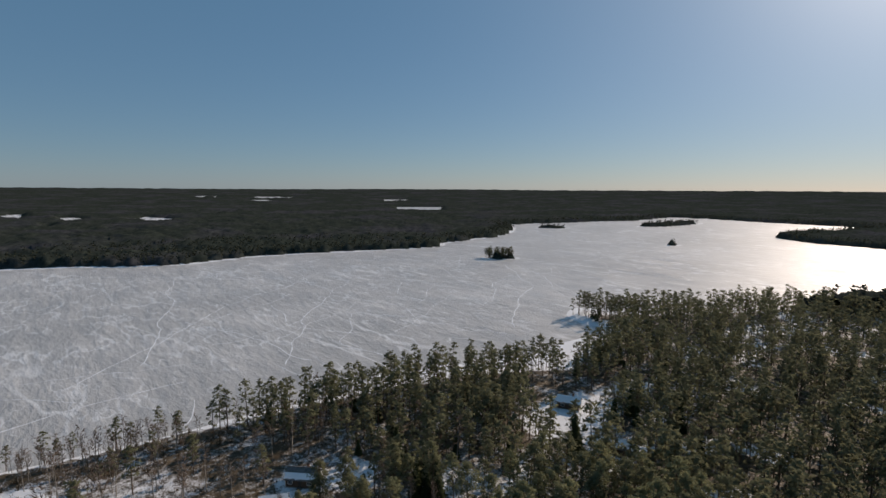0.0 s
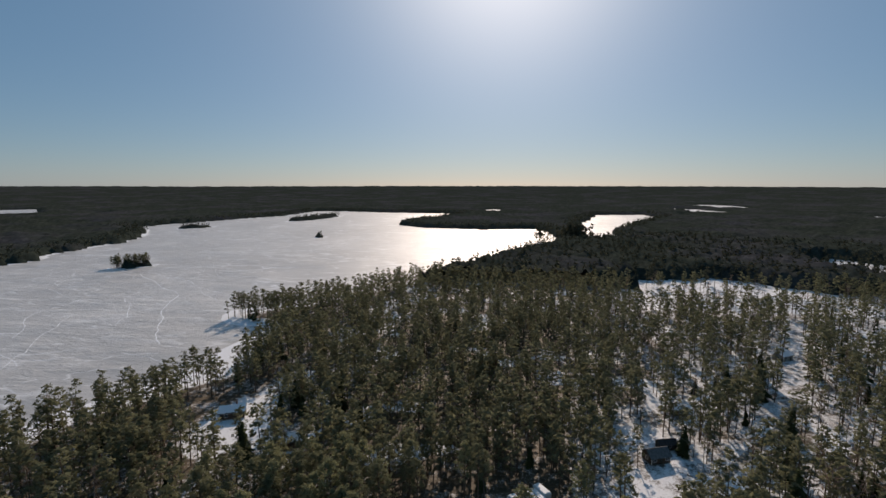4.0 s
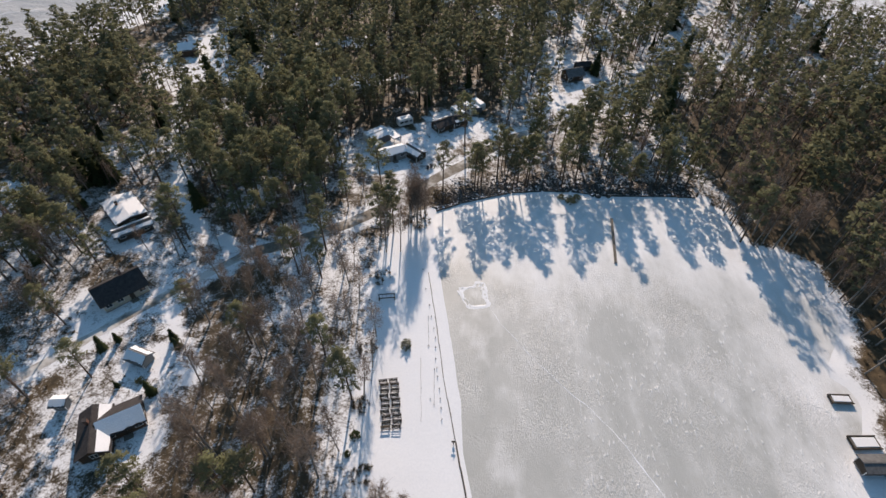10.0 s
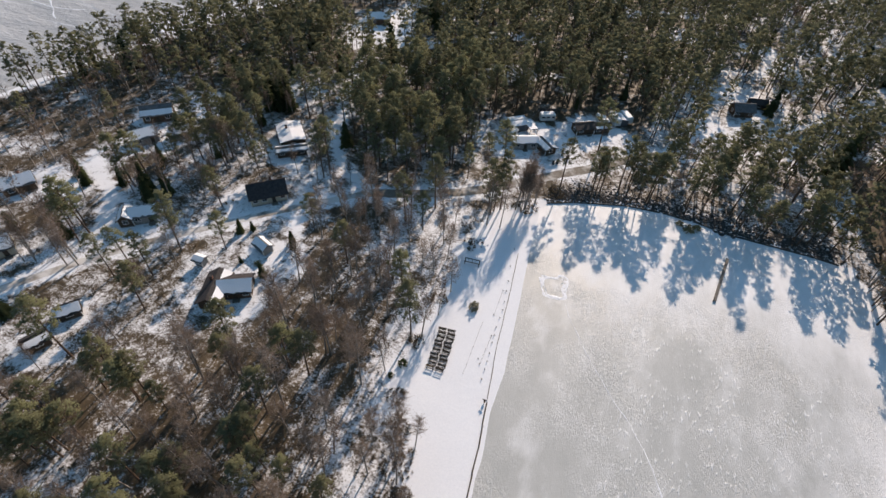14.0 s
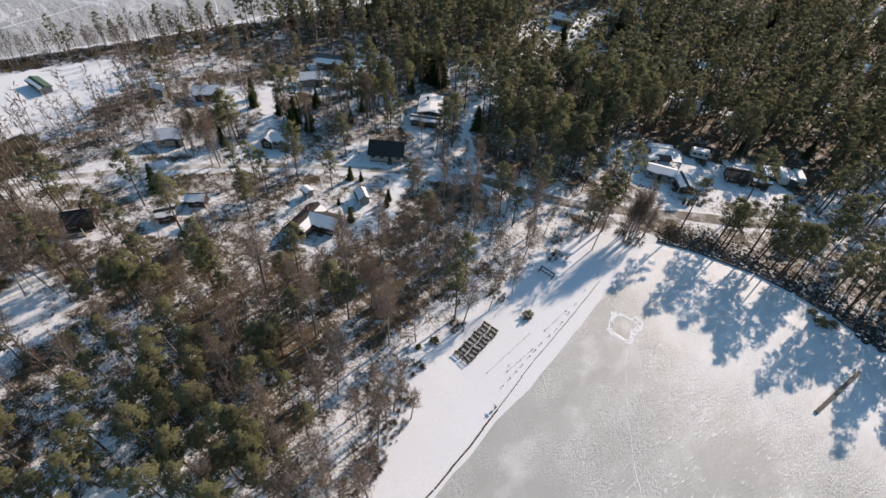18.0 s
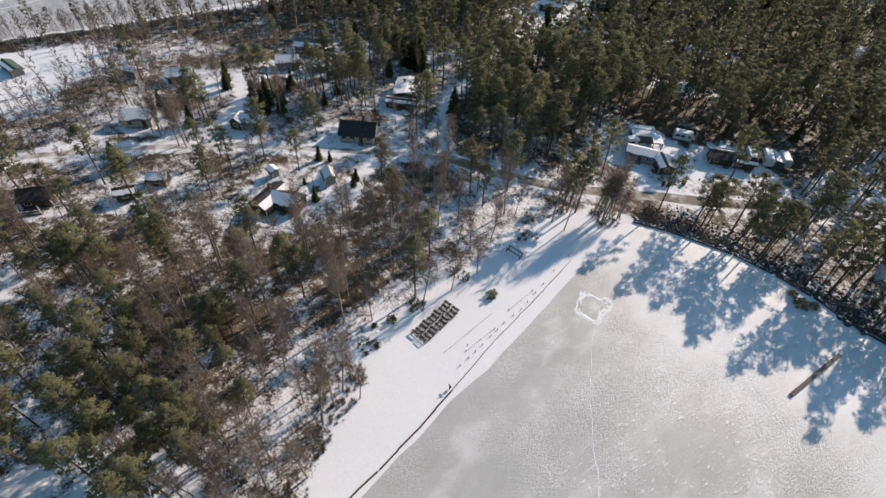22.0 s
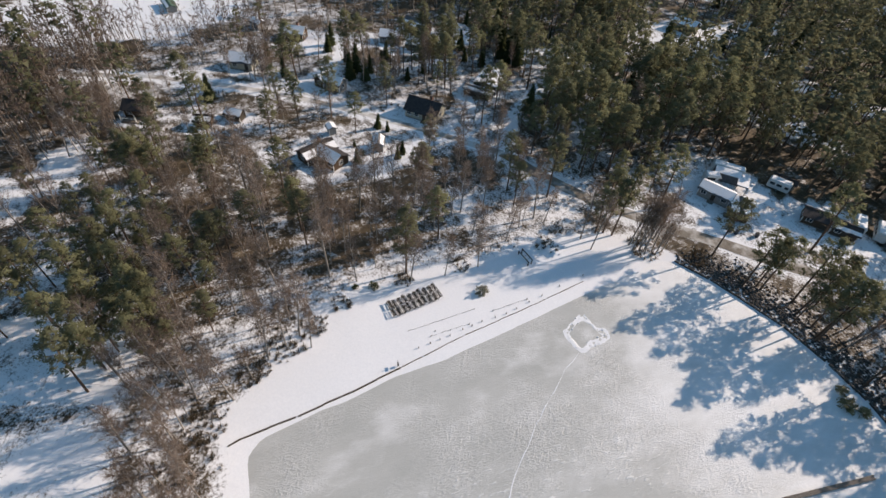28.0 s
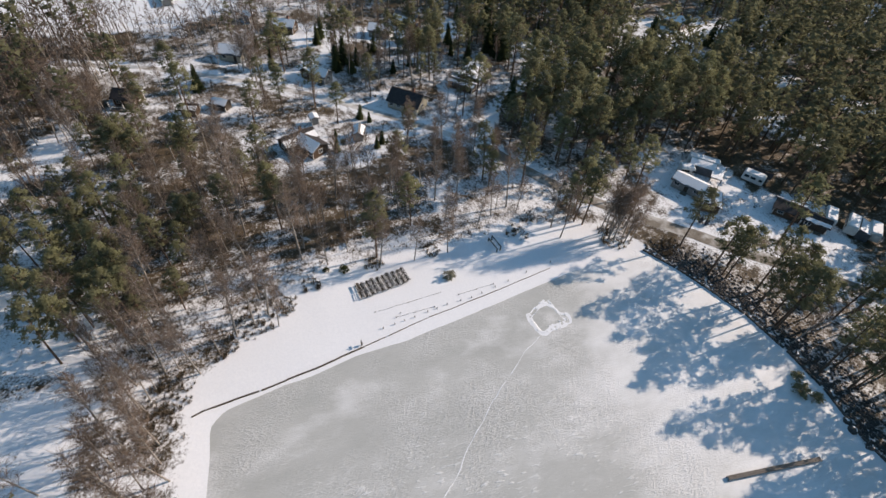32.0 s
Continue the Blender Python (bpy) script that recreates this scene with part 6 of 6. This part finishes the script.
    round_bush(35.0, 96.0, 1.1, "yellow-green leafless bush at the edge of the ice", REED, 32)
    round_bush(30.9, 96.2, 1.0, "low dry bush at the edge of the ice", REED, 33)
    for k, (x, y, r) in enumerate(((39.4, 97.6, 0.6), (40.8, 97.2, 0.8), (43.6, 97.4, 0.65), (27.4, 99.6, 0.6))):
        boulder(x, y, r, k)
    # jetties
    plank_jetty("jetty", 40.2, 73.3, 42.5, 88.5, 0.62, 0.42, "long narrow wooden jetty out over the pond ice")
    plank_jetty("swim_jetty", 72.5, 40.6, 76.4, 40.6, 1.9, 0.5, "short wooden swimming jetty with a block of snow on it", 0.35)
    plank_jetty("swim_jetty", 71.8, 32.4, 76.6, 32.6, 2.5, 0.5, "wide wooden jetty with snow lying on it", 0.4)
    cottage("boathouse", 73.2, 28.2, 5.4, 2.4, 2, DARK_TIMBER, GREY_ROOF, "dark low boathouse on the shore with a bare roof", 1.9, 2.25, (0, 0), False, 0)
    # stone kerb and rocks along the north bank
    kerb = [(-1.6, 88.9), (4.7, 92.4), (11.2, 95.0), (18.0, 97.4), (26.5, 98.6), (34, 98.8), (42, 97.6), (52, 98.0), (60, 98.4), (67, 98.2)]
    e = empty("stone_kerb", pose(0, 0, 0), "dark stone kerb along the snowy north bank of the pond", "kerb")
    stone = bpy.data.meshes.new("kerb_stone")
    bm = boxes((0.02, -0.16, -0.5, 0.98, 0.16, 0.3), bevel=0.04)
    bm.to_mesh(stone)
    bm.free()
    stone.materials.append(DARK_STONE)
    for (ax, ay), (bx, by) in zip(kerb[:-1], kerb[1:]):
        L = math.hypot(bx - ax, by - ay)
        for k in range(int(L)):
            t = k / L
            x, y = ax + (bx - ax) * t, ay + (by - ay) * t
            ks = part("kerb_stone", stone, None, e)
            ks.matrix_basis = pose(x, y, max(0.1, z_at(x, y)) + 0.05 * math.sin(k * 2.7), 0, 0, math.degrees(math.atan2(by - ay, bx - ax)) + 2 * math.sin(k * 1.9))
    rr = np.random.RandomState(41)
    ico = [(-1, 0, 0), (1, 0, 0), (0, -1, 0), (0, 1, 0), (0, 0, 1), (0, 0, -1)]
    fac = [(0, 2, 4), (2, 1, 4), (1, 3, 4), (3, 0, 4), (2, 0, 5), (1, 2, 5), (3, 1, 5), (0, 3, 5)]
    k = rr.randint(len(kerb) - 1, size=2600)
    t = rr.uniform(size=2600)
    ka = np.array(kerb)
    x = ka[k, 0] + (ka[k + 1, 0] - ka[k, 0]) * t + rr.uniform(-1.5, 1.0, 2600)
    y = ka[k, 1] + (ka[k + 1, 1] - ka[k, 1]) * t + np.abs(rr.normal(size=2600)) * 3.6 + 0.4
    ok = (along(x, y, ROAD_LINE) > 2.2) & ~((x < -2) & (y < 87))
    x, y = x[ok], y[ok]
    s = rr.uniform(0.12, 0.42, x.size)[:, None, None]
    shape = np.array(ico)[None] * s * rr.uniform(0.7, 1.3, (x.size, 6, 3)) * (1, 1, 0.7)
    rv = (shape + np.stack([x, y, height(x, y)], -1)[:, None]).reshape(-1, 3)
    rf = (np.array(fac)[None] + np.arange(x.size)[:, None, None] * 6).reshape(-1, 3)
    tagged(new("bank_rocks", tri_mesh("bank_rocks", np.array(rv), np.array(rf), DARK_STONE)), "dark rocks heaped on the bank with snow between", "rocks", kind="stuff")
    # snow rim round the cut hole in the ice
    rng = random.Random(9)
    corners = [(4.2, 63.6), (9.2, 65.6), (10.3, 59.6), (6.3, 58.9)]
    bm = bmesh.new()
    for (ax, ay), (bx, by) in zip(corners, corners[1:] + corners[:1]):
        n = int(math.hypot(bx - ax, by - ay) / 0.8)
        for k in range(n):
            t = (k + rng.random()) / n
            s = rng.uniform(0.04, 0.15)
            bmesh.ops.create_icosphere(bm, subdivisions=1, radius=1.0, matrix=Matrix.LocRotScale((ax + (bx - ax) * t + rng.uniform(-0.7, 0.7), ay + (by - ay) * t + rng.uniform(-0.7, 0.7), 0.03), Euler((0, 0, rng.random() * 3)), (s * 1.5, s * 1.2, s * 0.8)))
    v, f = strip(corners + corners[:1], 0.95, 0.0, 0.2, 0.4, 9)
    k = len(v) // 9
    lift = np.repeat([-0.02, 0.008, 0.022, 0.035, 0.04, 0.035, 0.022, 0.008, -0.02], k) * np.clip(0.3 + 1.3 * lumps(v[:, 0], v[:, 1], 0.5, 2) + 0.9 * lumps(v[:, 0], v[:, 1], 3.0, 1), -0.35, 1.2)
    vs = [bm.verts.new((p[0] + 0.35 * q, p[1] - 0.35 * q, 0.006 + z)) for p, z, q in zip(v, lift, lumps(v[:, 0], v[:, 1], 1.3, 2))]
    for q in f:
        bm.faces.new([vs[i] for i in q])
    for q in bm.faces:
        q.smooth = True
    tagged(new("snow_rim", bpy.data.meshes.new("snow_rim")), "rim of shovelled snow lumps round a cleared square of ice", "snow", kind="stuff")
    bm.to_mesh(bpy.data.objects["snow_rim"].data)
    bm.free()
    bpy.data.objects["snow_rim"].data.materials.append(SNOW)
    # a single ski track over the pond
    for name, pts, w, label in (("ski_track", [(10.5, 59), (14, 53), (19, 46.5), (24.5, 40), (29, 36), (34, 28), (38, 20)], 0.13, "thin white ski track across the pond ice"),):
        v, f = strip(pts, w, 0.0, 1.0, 0.12)
        v[:, 0] += 0.30 * lumps(v[:, 0], v[:, 1], 2.2, 2)
        v[:, 2] = np.repeat([0.006, 0.03, 0.006], len(v) // 3)
        tagged(new(name, make_mesh(name, v, f, SNOW, True)), label, "track", kind="structure")

    # old snowmobile and ski tracks over the lake
    rng = random.Random(17)
    allv, allf, base = [], [], 0
    lines = [((-235, 30), (-420, 240)), ((-420, 240), (-300, 300)), ((-205, 110), (-330, 205)), ((-330, 205), (-520, 250)), ((-250, 120), (-290, 230)), ((-180, 240), (-340, 420)), ((-330, 430), (-180, 330)),
             ((-350, 455), (-230, 470)), ((-230, 260), (-300, 420)), ((-210, 330), (-360, 440)), ((-480, 330), (-300, 480)), ((-300, 480), (-310, 740)), ((-250, 60), (-480, 130))]
    for k in range(70):
        x, y = rng.uniform(-520, -190), rng.uniform(20, 520)
        a = rng.uniform(0, 6.28)
        ln = rng.uniform(30, 120)
        lines.append(((x, y), (x + math.cos(a) * ln, y + math.sin(a) * ln)))
    for (ax, ay), (bx, by) in lines:
        mx, my = (ax + bx) / 2 + rng.uniform(-22, 22), (ay + by) / 2 + rng.uniform(-22, 22)
        v, f = strip([(ax, ay), (mx, my), (bx, by)], rng.uniform(0.28, 0.55), 0.0, 3.0, 0.25)
        k = len(v) // 3
        u, w = v[:, 0].copy(), v[:, 1].copy()
        v[:, 0] += 7 * lumps(u + 9 * ax, w, 38, 2) + 1.2 * lumps(u, w, 8, 2)
        v[:, 1] += 7 * lumps(u, w + 9 * ay, 42, 2) + 1.2 * lumps(w, u, 8, 2)
        d_lake = shore(v[k : 2 * k, 0], v[k : 2 * k, 1])[1]
        v[:, 2] = np.repeat([0.004, 0.05, 0.004], k)
        ok = d_lake < -2
        for q in f:
            if all(ok[i % k] for i in q):
                allf.append(tuple(i + base for i in q))
        allv.append(v)
        base += len(v)
    tagged(new("ice_tracks", make_mesh("ice_tracks", np.concatenate(allv), allf, SNOW)), "white crossing snowmobile tracks on the lake ice", "tracks", kind="stuff")


def build_shore_snow():
    """Drifted snow lying along the far shores and round the islands."""
    lines = [LAKE_FAR, [(x - 5, y + 1) for x, y in LAKE_EDGE[7:19]]]
    for cx, cy, rx, ry, turn in ISLANDS:
        co, si = math.cos(radians(turn)), math.sin(radians(turn))
        lines.append([(cx + 1.05 * rx * math.cos(a) * co - 1.1 * ry * math.sin(a) * si, cy + 1.05 * rx * math.cos(a) * si + 1.1 * ry * math.sin(a) * co) for a in [k * math.pi / 12 for k in range(25)]])
    allv, allf, base = [], [], 0
    for k, line in enumerate(lines):
        wide = (11.0, 16.0)[k] if k < 2 else 3.5
        v, f = strip(line, wide, 0.0, 8.0 if k < 2 else 2.0, 5.0 if k < 2 else 1.0, 5)
        v[:, 2] = np.maximum(v[:, 2], 0) + np.repeat([0.01, 0.15, 0.22, 0.15, 0.01], len(v) // 5)
        allv.append(v)
        allf += [tuple(i + base for i in q) for q in f]
        base += len(v)
    tagged(new("shore_snow", make_mesh("shore_snow", np.concatenate(allv), allf, SNOW, True)), "white band of drifted snow along the far lake shores", "snow", kind="stuff")


build_houses()
build_beach()
build_shore_snow()
build_shrubs()
build_far_woods()
build_trees()
